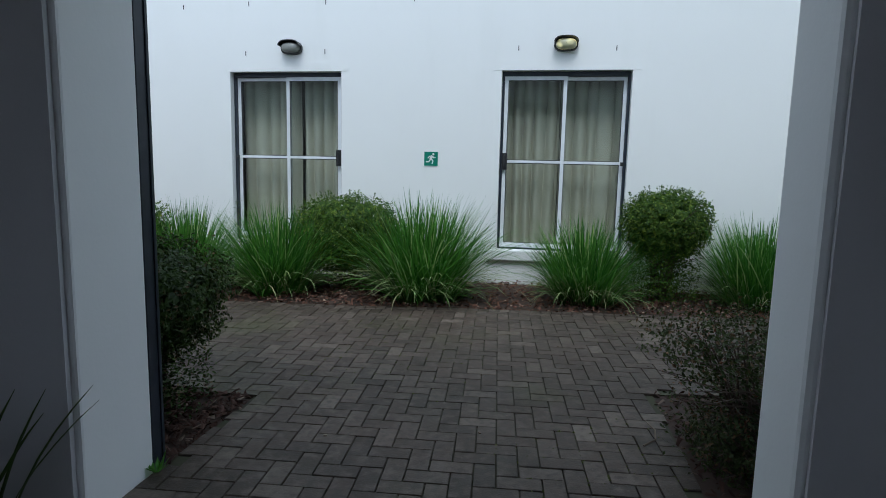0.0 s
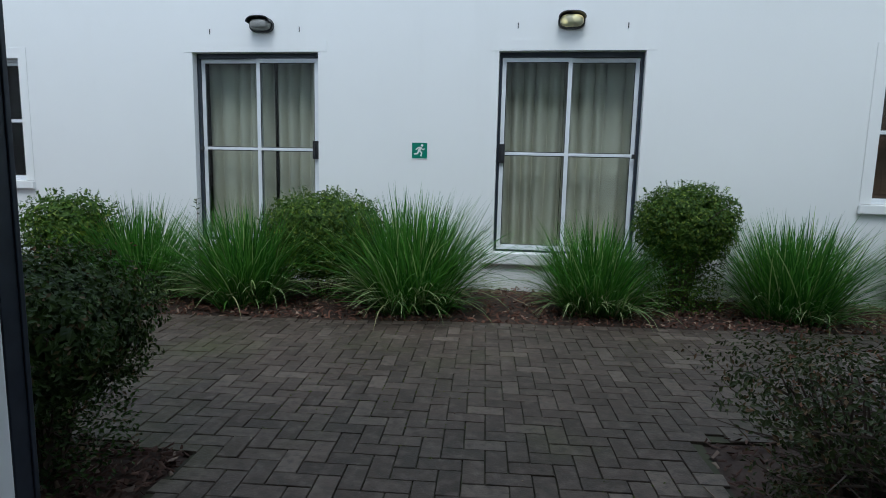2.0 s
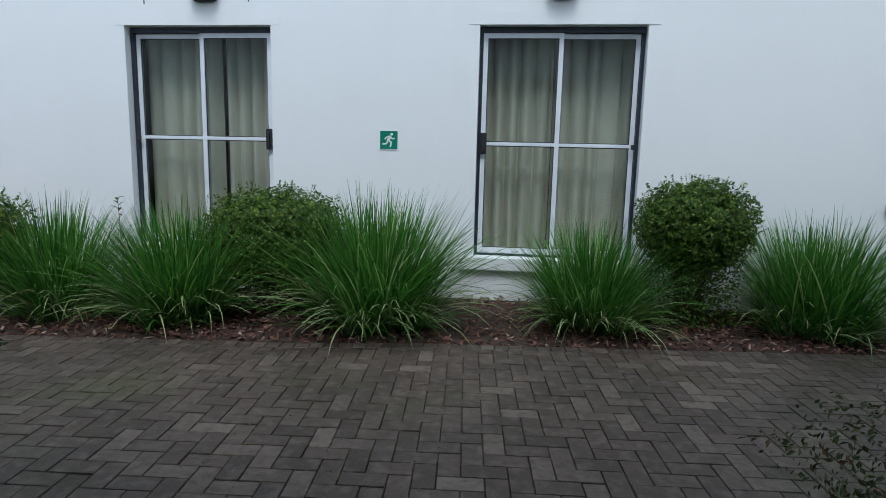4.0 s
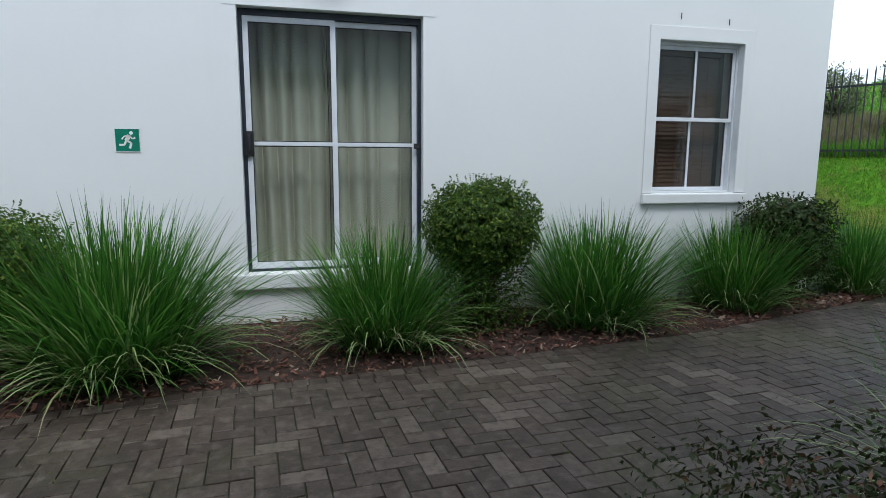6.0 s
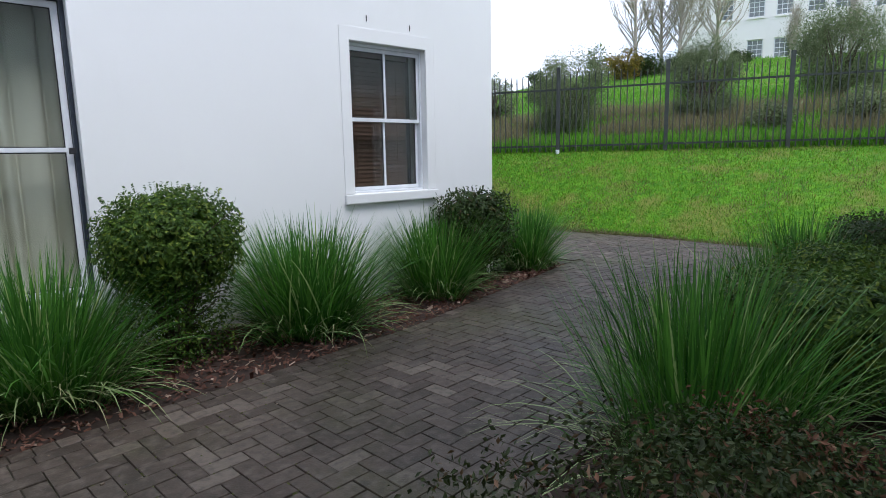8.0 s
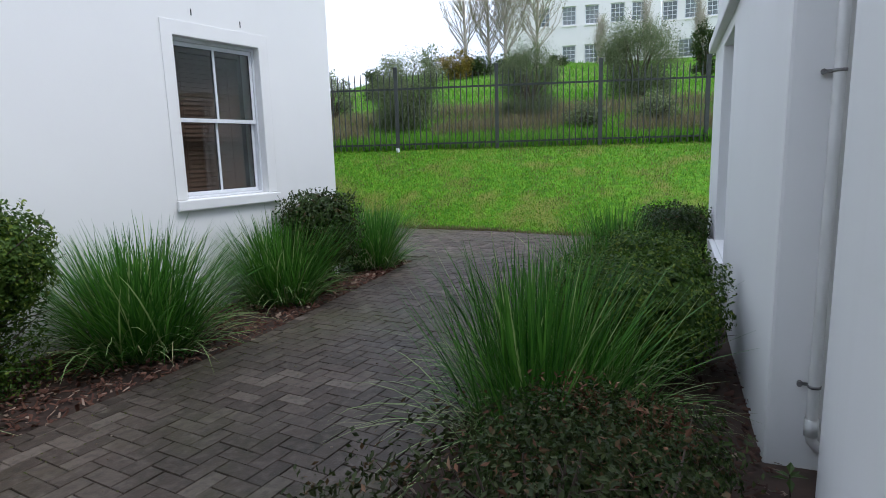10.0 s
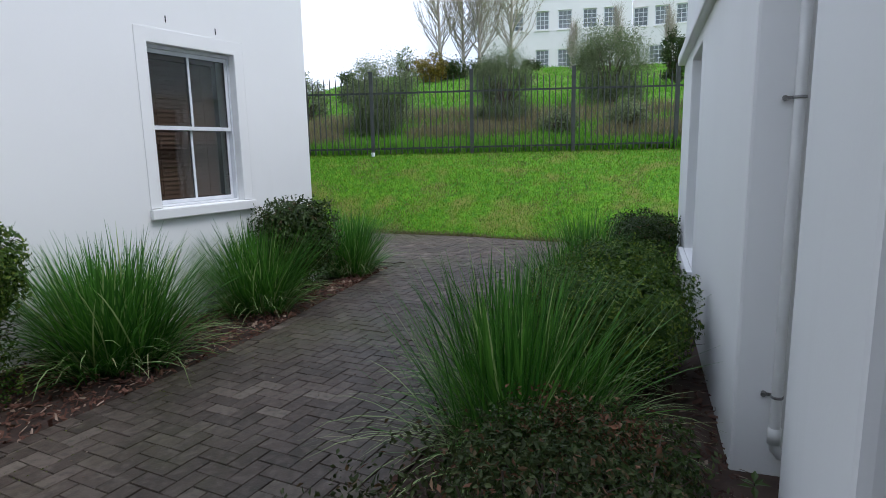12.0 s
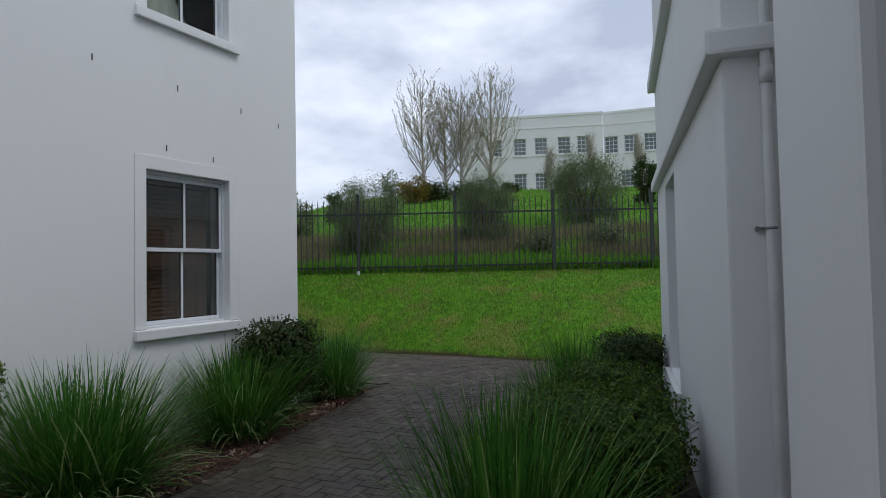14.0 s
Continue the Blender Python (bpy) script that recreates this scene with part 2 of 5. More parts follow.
# ---- mesh helpers ----
class Geo:
    """Gathers corners and faces for one mesh."""
    def __init__(self):
        self.v, self.f = [], []

    def add(self, verts, faces):
        k = len(self.v)
        self.v.extend(tuple(p) for p in verts)
        self.f.extend(tuple(i + k for i in q) for q in faces)
        return self

    def box(self, x0, x1, y0, y1, z0, z1, m=None):
        p = [Vector((x, y, z)) for x in (x0, x1) for y in (y0, y1) for z in (z0, z1)]
        if m is not None:
            p = [m @ q for q in p]
        return self.add(p, [(0, 1, 3, 2), (4, 6, 7, 5), (0, 4, 5, 1), (2, 3, 7, 6), (0, 2, 6, 4), (1, 5, 7, 3)])

    def prism(self, outline, z0, z1, m=None):
        """outline: counter-clockwise corners in x and y."""
        n = len(outline)
        p = [Vector((x, y, z)) for z in (z0, z1) for x, y in outline]
        if m is not None:
            p = [m @ q for q in p]
        return self.add(p, [tuple(range(n - 1, -1, -1)), tuple(range(n, 2 * n))] + [(i, (i + 1) % n, n + (i + 1) % n, n + i) for i in range(n)])

    def tube(self, path, radii, sides=6):
        path = [Vector(p) for p in path]
        rings = []
        for i, p in enumerate(path):
            d = (path[min(i + 1, len(path) - 1)] - path[max(i - 1, 0)]).normalized()
            a = d.cross(Vector((0.31, 0.87, 0.17)))
            a = (a if a.length > 0.05 else d.cross(Vector((1, 0, 0)))).normalized()
            b = d.cross(a)
            r = radii[i] if isinstance(radii, (list, tuple)) else radii
            rings += [p + (a * math.cos(2 * math.pi * s / sides) + b * math.sin(2 * math.pi * s / sides)) * r for s in range(sides)]
        f = [(i * sides + s, i * sides + (s + 1) % sides, (i + 1) * sides + (s + 1) % sides, (i + 1) * sides + s) for i in range(len(path) - 1) for s in range(sides)]
        f += [tuple(range(sides - 1, -1, -1)), tuple(range((len(path) - 1) * sides, len(path) * sides))]
        return self.add(rings, f)

    def mesh(self, name, mat, smooth=False):
        me = bpy.data.meshes.new(name)
        me.from_pydata(self.v, [], self.f)
        me.materials.append(mat)
        if smooth:
            me.polygons.foreach_set("use_smooth", [True] * len(me.polygons))
        me.update()
        return me


def bevelled(me, width, segments=2):
    bm = bmesh.new()
    bm.from_mesh(me)
    bmesh.ops.remove_doubles(bm, verts=bm.verts, dist=0.0005)
    bmesh.ops.recalc_face_normals(bm, faces=bm.faces)
    sharp = [e for e in bm.edges if len(e.link_faces) == 2 and e.calc_face_angle(0) > 0.6]
    bmesh.ops.bevel(bm, geom=sharp, offset=width, segments=segments, affect="EDGES", profile=0.6)
    bm.to_mesh(me)
    bm.free()
    return me


def part(name, geo, mat, parent, label="", bevel=0.0, smooth=False):
    me = geo.mesh(name, mat, smooth) if isinstance(geo, Geo) else geo
    if bevel:
        bevelled(me, bevel)
    ob = new(name, me)
    ob.parent = parent
    if label:
        ob["label"] = label
    return ob


def thing(name, label, category, group="", kind="", at=None):
    ob = tagged(new(name), label, category, group, kind)
    ob.empty_display_size = 0.1
    if at is not None:
        ob.matrix_basis = at
    return ob


def solid(name, geo, mat, label, category, group="", kind="", bevel=0.0, smooth=False):
    me = geo.mesh(name, mat, smooth)
    if bevel:
        bevelled(me, bevel)
    return tagged(new(name, me), label, category, group, kind)


def slab_with_holes(x0, x1, z0, z1, y0, y1, holes, m=None):
    """An upright slab along x with rectangular holes (x0, x1, z0, z1) right through it."""
    xs = sorted({x0, x1, *(h[0] for h in holes), *(h[1] for h in holes)})
    zs = sorted({z0, z1, *(h[2] for h in holes), *(h[3] for h in holes)})
    def full(i, k):
        if not (0 <= i < len(xs) - 1 and 0 <= k < len(zs) - 1):
            return False
        cx, cz = (xs[i] + xs[i + 1]) / 2, (zs[k] + zs[k + 1]) / 2
        return not any(a < cx < b and c < cz < d for a, b, c, d in holes)
    g = Geo()
    def quad(*p):
        g.add([m @ Vector(q) if m is not None else q for q in p], [(0, 1, 2, 3)])
    for i in range(len(xs) - 1):
        for k in range(len(zs) - 1):
            if not full(i, k):
                continue
            a, b, c, d = xs[i], xs[i + 1], zs[k], zs[k + 1]
            quad((a, y0, c), (b, y0, c), (b, y0, d), (a, y0, d))
            quad((b, y1, c), (a, y1, c), (a, y1, d), (b, y1, d))
            if not full(i - 1, k):
                quad((a, y1, c), (a, y0, c), (a, y0, d), (a, y1, d))
            if not full(i + 1, k):
                quad((b, y0, c), (b, y1, c), (b, y1, d), (b, y0, d))
            if not full(i, k - 1):
                quad((a, y1, c), (b, y1, c), (b, y0, c), (a, y0, c))
            if not full(i, k + 1):
                quad((a, y0, d), (b, y0, d), (b, y1, d), (a, y1, d))
    return g


# ---- plan ----
NY = 7.165                      # face of the north building
NX1 = 5.49                      # its east corner
DOORS = [(-3.574, -2.106, 0.40, 2.515), (-0.135, 1.342, 0.40, 2.515)]
WINS = [(-6.70, -5.775, 1.03, 2.46), (3.575, 4.495, 1.03, 2.45)]
UPPER = [(-6.70, -5.775, 3.88, 5.3), (-3.3, -2.4, 3.88, 5.3), (0.15, 1.07, 3.88, 5.3), (3.585, 4.50, 3.88, 5.3)]


def bed_edge(x):
    """Where the north bed meets the paving."""
    return float(np.interp(x, [-9, -2.9, -1.3, -0.37, 1.37, 3.26, 6.66, 12], [4.95, 5.34, 5.49, 5.66, 5.82, 6.03, 6.86, 8.0]))


def south_edge(x):
    """Where the paving meets the beds along the south building."""
    return 3.16 + 0.03 * (x + 1.2) if x < -1.24 else 3.72 + 0.105 * (x - 1.1)


def lawn_edge(y):
    return float(np.interp(y, [-2, 3, 5.35, 7.24, 8.66, 11, 16], [9.0, 9.25, 9.30, 9.30, 9.08, 8.7, 8.0]))


def fence_x(y):
    return 11.3 + (10.6 - y) * 0.512


def rise(x, y):
    """Height of the land: flat court, a lawn bank, then the hill behind the fence."""
    e, f = lawn_edge(y), fence_x(y)
    if x <= e:
        return -0.07
    if x < f:
        u = (x - e) / (f - e)
        return -0.03 + 1.45 * (0.35 * u + 0.65 * math.sin(u * math.pi / 2)) + 0.025 * noise.noise((x * 0.9, y * 0.9, 0))
    d = (x - f) * 0.9
    az = math.degrees(math.atan2(y - 2.4, x - 0.3))
    k = float(np.interp(az, [-30, 5, 25, 36, 44, 70], [0.8, 1.0, 1.0, 0.93, 0.72, 0.5]))
    up = 0.178 * k * min(d, 39) + (0.03 * (d - 39) if d > 39 else 0)
    bumps = 0.18 * noise.noise((x * 0.25, y * 0.25, 3)) * min(1, d / 3)
    return 1.42 + up + bumps - (max(0, d - 60) * 0.05)


# ---- ground ----
xs = sorted(set([-900, -400, -150, -60, -25, -12] + [round(v, 3) for v in np.arange(-8, 9.0, 1.0)] + [round(v, 3) for v in np.arange(8.0, 16.0, 0.16)]
               + [round(v, 3) for v in np.arange(16, 70, 1.1)] + [80, 100, 150, 250, 400, 900]))
ys = sorted(set([-900, -400, -150, -60, -30] + [round(v, 3) for v in np.arange(-20, 2, 2.0)] + [round(v, 3) for v in np.arange(2, 13, 0.2)]
               + [round(v, 3) for v in np.arange(13, 62, 1.2)] + [70, 100, 150, 400, 900]))
g = Geo()
g.v = [(x, y, rise(x, y)) for x in xs for y in ys]
ny_ = len(ys)
g.f = [(i * ny_ + j, (i + 1) * ny_ + j, (i + 1) * ny_ + j + 1, i * ny_ + j + 1) for i in range(len(xs) - 1) for j in range(ny_ - 1)]
ground = solid("ground", g, TURF, "green lawn bank rising to a grassy hill", "lawn", kind="structure", smooth=True)


def strip(outline, z, thick, name, mat, label, category):
    return solid(name, Geo().prism(outline, z - thick, z), mat, label, category, kind="structure")


# sand under the pavers, and soil in the beds
paved = [(-8.5, south_edge(-8.5)), (-1.24, 3.16), (-1.24, -3.9), (1.1, -3.9), (1.1, 3.72), (9.25, south_edge(9.25)), (9.3, 7.2), (9.08, 8.66), (8.7, 11), (8.0, 16),
         (5.6, 16), (5.6, 7.1), (6.66, 6.86), (3.26, 6.03), (1.37, 5.82), (-0.37, 5.66), (-1.3, 5.49), (-2.9, 5.34), (-8.5, bed_edge(-8.5))]
strip(paved, -0.012, 0.1, "pavement", SAND, "dark sandy joints under the brick paving", "paving")
north_bed = [(-8.5, bed_edge(-8.5) + 0.003), (-2.9, 5.343), (-1.3, 5.493), (-0.37, 5.663), (1.37, 5.823), (3.26, 6.033), (6.66, 6.863), (5.6, 7.1), (5.6, NY), (-8.5, NY)]
strip(north_bed, -0.02, 0.12, "north_bed", SOIL, "dark soil bed along the white wall", "flower bed")
strip([(1.103, 2.2), (8.2, 2.2), (8.2, south_edge(8.2) - 0.003), (1.103, 3.717)], -0.02, 0.12, "south_bed", SOIL, "dark soil bed beside the doorway", "flower bed")
strip([(-8.5, 2.2), (-1.243, 2.2), (-1.243, 3.157), (-8.5, south_edge(-8.5) - 0.003)], -0.02, 0.12, "west_bed", SOIL, "dark soil bed beside the doorway", "flower bed")
strip([(-2.6, -3.9), (-1.243, -3.9), (-1.243, 1.84), (-2.6, 1.84)], -0.02, 0.12, "passage_bed_west", SOIL, "narrow soil bed inside the passage", "flower bed")
strip([(1.103, -3.9), (2.6, -3.9), (2.6, 1.9), (1.103, 1.9)], -0.02, 0.12, "passage_bed_east", SOIL, "narrow soil bed inside the passage", "flower bed")

# ---- north building ----
wall_n = solid("wall_north", slab_with_holes(-9, NX1, -0.15, 7.2, NY, NY + 0.28, DOORS + WINS + UPPER), WHITE,
               "smooth white painted plaster wall", "wall", kind="structure", bevel=0.006)
solid("wall_north_end", Geo().box(NX1 - 0.28, NX1, NY + 0.283, 16, -0.15, 7.2), WHITE, "white painted plaster side wall", "wall", kind="structure")
solid("roof_north", Geo().box(-9, NX1, NY + 0.283, 16, 6.9, 7.15), WHITE, "flat roof of the white building", "roof", kind="structure")


def surround(o, foot, thick=0.022, side=0.13):
    """A plain raised band round an opening."""
    a, b, c, d = o
    g = slab_with_holes(a - side, b + side, foot, d + 0.125, NY - thick, NY - 0.001, [(a, b, c, d)])
    return part("surround", g, WHITE, wall_n, "raised plaster band", bevel=0.005)


def sill(o, h=0.12, out=0.06, side=0.13):
    a, b, c, d = o
    return part("sill", Geo().box(a - side, b + side, NY - out, NY - 0.001, c - h, c - 0.002), WHITE, wall_n, "projecting white plaster sill", bevel=0.01)


for o in DOORS:
    part("head_band", Geo().box(o[0] - 0.1, o[1] + 0.1, NY - 0.0035, NY - 0.0005, o[3] + 0.001, o[3] + 0.115), WHITE, wall_n, "raised plaster band")
    sill(o, 0.125, 0.05)
for o in WINS + UPPER:
    surround(o, o[2] + 0.001, 0.007, 0.11)
    sill(o, 0.095, 0.045, 0.12)
slots = [(-4.185, 3.31), (-3.30, 3.33), (-2.3, 3.33), (-3.354, 2.735), (-2.313, 2.75), (0.048, 2.765), (1.15, 2.755), (3.78, 2.665), (4.30, 2.64),
         (3.10, 3.3), (3.90, 3.25), (4.66, 3.21), (5.2, 3.16), (-1.2, 3.34), (0.0, 3.33)]
for sx, sz in slots:
    part("weep_slot", Geo().box(sx - 0.0045, sx + 0.0045, NY - 0.004, NY + 0.01, sz - 0.028, sz + 0.028), BLACK, wall_n, "thin dark weep slot")


def wavy_sheet(x0, x1, z0, z1, y, folds, depth, seed, sway=0.02):
    """A hanging cloth with uneven folds and a little thickness."""
    rnd = random.Random(seed)
    nx, nz = 90, 10
    ph = [rnd.uniform(-0.7, 0.7) for _ in range(folds + 2)]
    am = [rnd.uniform(0.5, 1.25) for _ in range(folds + 2)]
    def at(u, w):
        s = u * folds
        i = int(s)
        f = s - i
        p = ph[i] * (1 - f) + ph[i + 1] * f
        a = am[i] * (1 - f) + am[i + 1] * f
        wave = 1 - 2 * abs(math.sin(math.pi * s + p)) ** 0.6
        return (x0 + (x1 - x0) * u + sway * math.sin(6 * u + 2 * w) * (1 - w), y + depth * a * wave * (0.75 + 0.35 * (1 - w)), z0 + (z1 - z0) * w)
    g = Geo()
    for off in (0.0, 0.004):
        g.add([(p[0], p[1] + off, p[2]) for p in (at(i / nx, k / nz) for i in range(nx + 1) for k in range(nz + 1))],
              [(i * (nz + 1) + k, (i + 1) * (nz + 1) + k, (i + 1) * (nz + 1) + k + 1, i * (nz + 1) + k + 1) for i in range(nx) for k in range(nz)])
    return g


def pane(name, x0, x1, y, z0, z1, parent):
    ob = part(name, Geo().box(x0, x1, y, y + 0.005, z0, z1), GLASS, parent, "clear glass pane")
    ob.visible_shadow = False
    return ob


def ring(x0, x1, z0, z1, y0, y1, w, wb=None, wt=None, wr=None):
    return slab_with_holes(x0, x1, z0, z1, y0, y1, [(x0 + w, x1 - (wr or w), z0 + (wb or w), z1 - (wt or w))])


def sliding_door(name, o, handle_left, label):
    a, b, c, d = o
    t = thing(name, label, "door", "sliding doors in the white wall", "structure")
    y = NY + 0.085
    part("door_frame", ring(a + 0.002, b - 0.002, c + 0.002, d - 0.002, y, y + 0.085, 0.028, 0.02, 0.05), BRONZE, t, "dark bronze outer frame", bevel=0.003)
    x0, x1, z0, z1 = a + 0.032, b - 0.032, c + 0.024, d - 0.054
    mid, rail = (x0 + x1) / 2, 1.463
    for i, (p, q) in enumerate(((x0, mid + 0.022), (mid - 0.022, x1))):
        yy = y + (0.006 if (i == 0) == handle_left else 0.042)
        s = part("sash", slab_with_holes(p, q, z0, z1, yy, yy + 0.032, [(p + 0.043, q - 0.043, z0 + 0.055, rail - 0.016), (p + 0.043, q - 0.043, rail + 0.016, z1 - 0.045)]), ALU, t,
                 "white aluminium sliding sash", bevel=0.003)
        pane("pane", p + 0.041, q - 0.041, yy + 0.014, z0 + 0.053, rail - 0.014, s)
        pane("pane", p + 0.041, q - 0.041, yy + 0.014, rail + 0.014, z1 - 0.043, s)
        part("gasket", slab_with_holes(p + 0.040, q - 0.040, z0 + 0.052, z1 - 0.042, yy + 0.008, yy + 0.012, [(p + 0.05, q - 0.05, z0 + 0.062, rail - 0.024), (p + 0.05, q - 0.05, rail + 0.024, z1 - 0.052)]), BLACK, s, "black rubber gasket")
    hx = x0 + 0.005 if handle_left else x1 - 0.045
    part("handle", Geo().box(hx - 0.012, hx + 0.052, y - 0.03, y + 0.0, rail - 0.1, rail + 0.1).box(hx + 0.01, hx + 0.03, y - 0.05, y - 0.028, rail - 0.07, rail + 0.07), BLACK, t, "black latch handle", bevel=0.006)
    kx = x1 - 0.02 if handle_left else x0
    part("keeper", Geo().box(kx - 0.015, kx + 0.03, y - 0.012, y + 0.004, rail - 0.03, rail + 0.015), BLACK, t, "small black keeper", bevel=0.003)
    return t


sliding_door("door_1", DOORS[0], False, "white framed sliding glass door, closed, in dark outer frame")
sliding_door("door_2", DOORS[1], True, "white framed sliding glass door, closed, in dark outer frame")


def room(o, name):
    a, b, c, d = o
    y0, y1 = NY + 0.285, NY + 2.2
    g = Geo().box(a - 0.6, b + 0.6, y1, y1 + 0.1, c - 0.2, d + 0.3)
    g.box(a - 0.7, a - 0.6, y0, y1, c - 0.2, d + 0.3).box(b + 0.6, b + 0.7, y0, y1, c - 0.2, d + 0.3)
    g.box(a - 0.7, b + 0.7, y0, y1 + 0.1, c - 0.3, c - 0.2).box(a - 0.7, b + 0.7, y0, y1 + 0.1, d + 0.3, d + 0.4)
    return solid(name, g, ROOM, "dim plain room behind the glass", "room", kind="structure")


for i, o in enumerate(DOORS + WINS + UPPER):
    room(o, "room_%d" % (i + 1))


def curtain(x0, x1, z0, z1, y, folds, seed, label):
    return solid("curtain", wavy_sheet(x0, x1, z0, z1, y, folds, 0.075, seed), CURTAIN, label, "curtain", "curtains behind the doors", smooth=True)


for o, split in ((DOORS[0], (0.0, 0.545, 0.575, 1.0)), (DOORS[1], (0.0, 0.47, 0.475, 1.0))):
    a, w = o[0] + 0.0, o[1] - o[0]
    curtain(a + w * split[0], a + w * split[1], o[2] + 0.005 - 0.19, o[3] - 0.03, NY + 0.37, 5, 5 + int(a), "cream curtain with loose folds, drawn shut")
    curtain(a + w * split[2], a + w * split[3], o[2] + 0.005 - 0.19, o[3] - 0.03, NY + 0.38, 5, 9 + int(a), "cream curtain with loose folds, drawn shut")


def sash_window(name, o, label):
    a, b, c, d = o
    t = thing(name, label, "window", "sash windows", "structure")
    y = NY + 0.075
    part("window_frame", ring(a + 0.002, b - 0.002, c + 0.002, d - 0.002, y, y + 0.1, 0.02, 0.018, 0.03), ALU, t, "white outer frame", bevel=0.003)
    m = (c + d) / 2 + 0.0
    for i, (z0, z1) in enumerate(((c + 0.022, m + 0.02), (m - 0.02, d - 0.034))):
        yy = y + (0.05 if i == 0 else 0.012)
        x0, x1 = a + 0.024, b - 0.024
        cx = (x0 + x1) / 2
        s = part("sash", slab_with_holes(x0, x1, z0, z1, yy, yy + 0.03, [(x0 + 0.03, cx - 0.012, z0 + 0.036, z1 - 0.036), (cx + 0.012, x1 - 0.03, z0 + 0.036, z1 - 0.036)]), ALU, t, "white sash with one glazing bar", bevel=0.003)
        pane("pane", x0 + 0.023, cx - 0.009, yy + 0.012, z0 + 0.022, z1 - 0.028, s)
        pane("pane", cx + 0.009, x1 - 0.023, yy + 0.012, z0 + 0.022, z1 - 0.028, s)
        part("seal", slab_with_holes(x0 + 0.02, x1 - 0.02, z0 + 0.02, z1 - 0.026, yy + 0.006, yy + 0.01, [(x0 + 0.037, cx - 0.018, z0 + 0.043, z1 - 0.043), (cx + 0.018, x1 - 0.037, z0 + 0.043, z1 - 0.043)]), BLACK, s, "black glazing seal")
    return t


def blind(o, closed=0.9):
    a, b, c, d = o
    t = thing("window_blind", "brown slatted blind, lowered, behind the sash window", "blind", "window blinds")
    part("head_rail", Geo().box(a + 0.05, b - 0.05, NY + 0.25, NY + 0.29, d - 0.09, d - 0.04), BLIND, t)
    g = Geo().box(-(b - a) / 2 + 0.06, (b - a) / 2 - 0.06, -0.024, 0.024, -0.0015, 0.0015)
    me = g.mesh("slat", BLIND)
    n = int((d - c - 0.13) / 0.042)
    for i in range(n):
        s = part("slat", me, BLIND, t)
        s.matrix_basis = pose((a + b) / 2, NY + 0.27, d - 0.12 - i * 0.042, 76 + 3 * math.sin(i * 1.7), 0, 0)
    for fx in (0.22, 0.78):
        part("tape", Geo().box(a + (b - a) * fx - 0.002, a + (b - a) * fx + 0.002, NY + 0.243, NY + 0.246, c + 0.05, d - 0.09), BLIND, t)
    return t


for i, o in enumerate(WINS):
    sash_window("window_%d" % (i + 1), o, "white sash window with four panes")
    blind(o)
for i, o in enumerate(UPPER):
    sash_window("window_%d" % (i + 3), o, "white upper-storey sash window with four panes")
    if i == 3:
        solid("net_curtain", wavy_sheet(o[0], o[1], o[2] - 0.18, o[3], NY + 0.228, 7, 0.02, 31), CURTAIN, "pale curtain behind the upper window", "curtain", smooth=True)


def bulkhead_lamp(x, z, lit):
    t = thing("wall_lamp", "black oval bulkhead wall lamp, " + ("glowing yellow" if lit else "unlit"), "wall lamp", "bulkhead lamps over the doors", at=pose(x, NY, z))
    def oval(w, h, n=28):
        return [(math.copysign(abs(math.cos(a)) ** 0.7, math.cos(a)) * w, math.copysign(abs(math.sin(a)) ** 0.8, math.sin(a)) * h) for a in (2 * math.pi * i / n for i in range(n))]
    up = pose(0, 0, 0, 90)
    part("back_plate", Geo().prism(oval(0.135, 0.078), 0.0, 0.045, up), BLACK, t, bevel=0.006)
    g = Geo()
    n = 28
    prof = [(1.0, 0.045), (0.97, 0.075), (0.86, 0.098), (0.66, 0.112), (0.38, 0.119), (0.02, 0.121)]
    pts = []
    for k, dep in prof:
        pts += [up @ Vector((px, pz, dep)) for px, pz in oval(0.118 * k, 0.06 * k, n)]
    g.add(pts, [(r * n + i, r * n + (i + 1) % n, (r + 1) * n + (i + 1) % n, (r + 1) * n + i) for r in range(len(prof) - 1) for i in range(n)])
    part("lens", g, LENS_LIT if lit else LENS, t, "ribbed glass lens", smooth=True)
    hood = Geo()
    arc = [math.pi * (0.04 + 0.92 * i / 18) for i in range(19)]
    for r0, dep in ((1.0, 0.03), (1.0, 0.135)):
        for k in (1.0, 0.93):
            hood.v += [tuple(up @ Vector((math.copysign(abs(math.cos(a)) ** 0.7, math.cos(a)) * 0.138 * k, abs(math.sin(a)) ** 0.8 * 0.082 * k, dep))) for a in arc]
    m = 19
    for i in range(m - 1):
        hood.f += [(i, i + 1, 2 * m + i + 1, 2 * m + i), (m + i + 1, m + i, 3 * m + i, 3 * m + i + 1), (2 * m + i, 2 * m + i + 1, 3 * m + i + 1, 3 * m + i)]
    part("hood", hood, BLACK, t, "black half hood")
    return t


bulkhead_lamp(-2.735, 2.79, False)
bulkhead_lamp(0.585, 2.795, True)

# ---- escape sign ----
sign = thing("exit_sign", "square green running figure exit sign on white wall", "sign", at=pose(-0.963, NY - 0.001, 1.475))
part("plate", Geo().box(-0.088, 0.088, -0.004, 0, -0.088, 0.088), SIGN_GREEN, sign, bevel=0.001)
part("border", ring(-0.088, 0.088, -0.088, 0.088, -0.0055, -0.0042, 0.004), SIGN_WHITE, sign)
g = Geo()


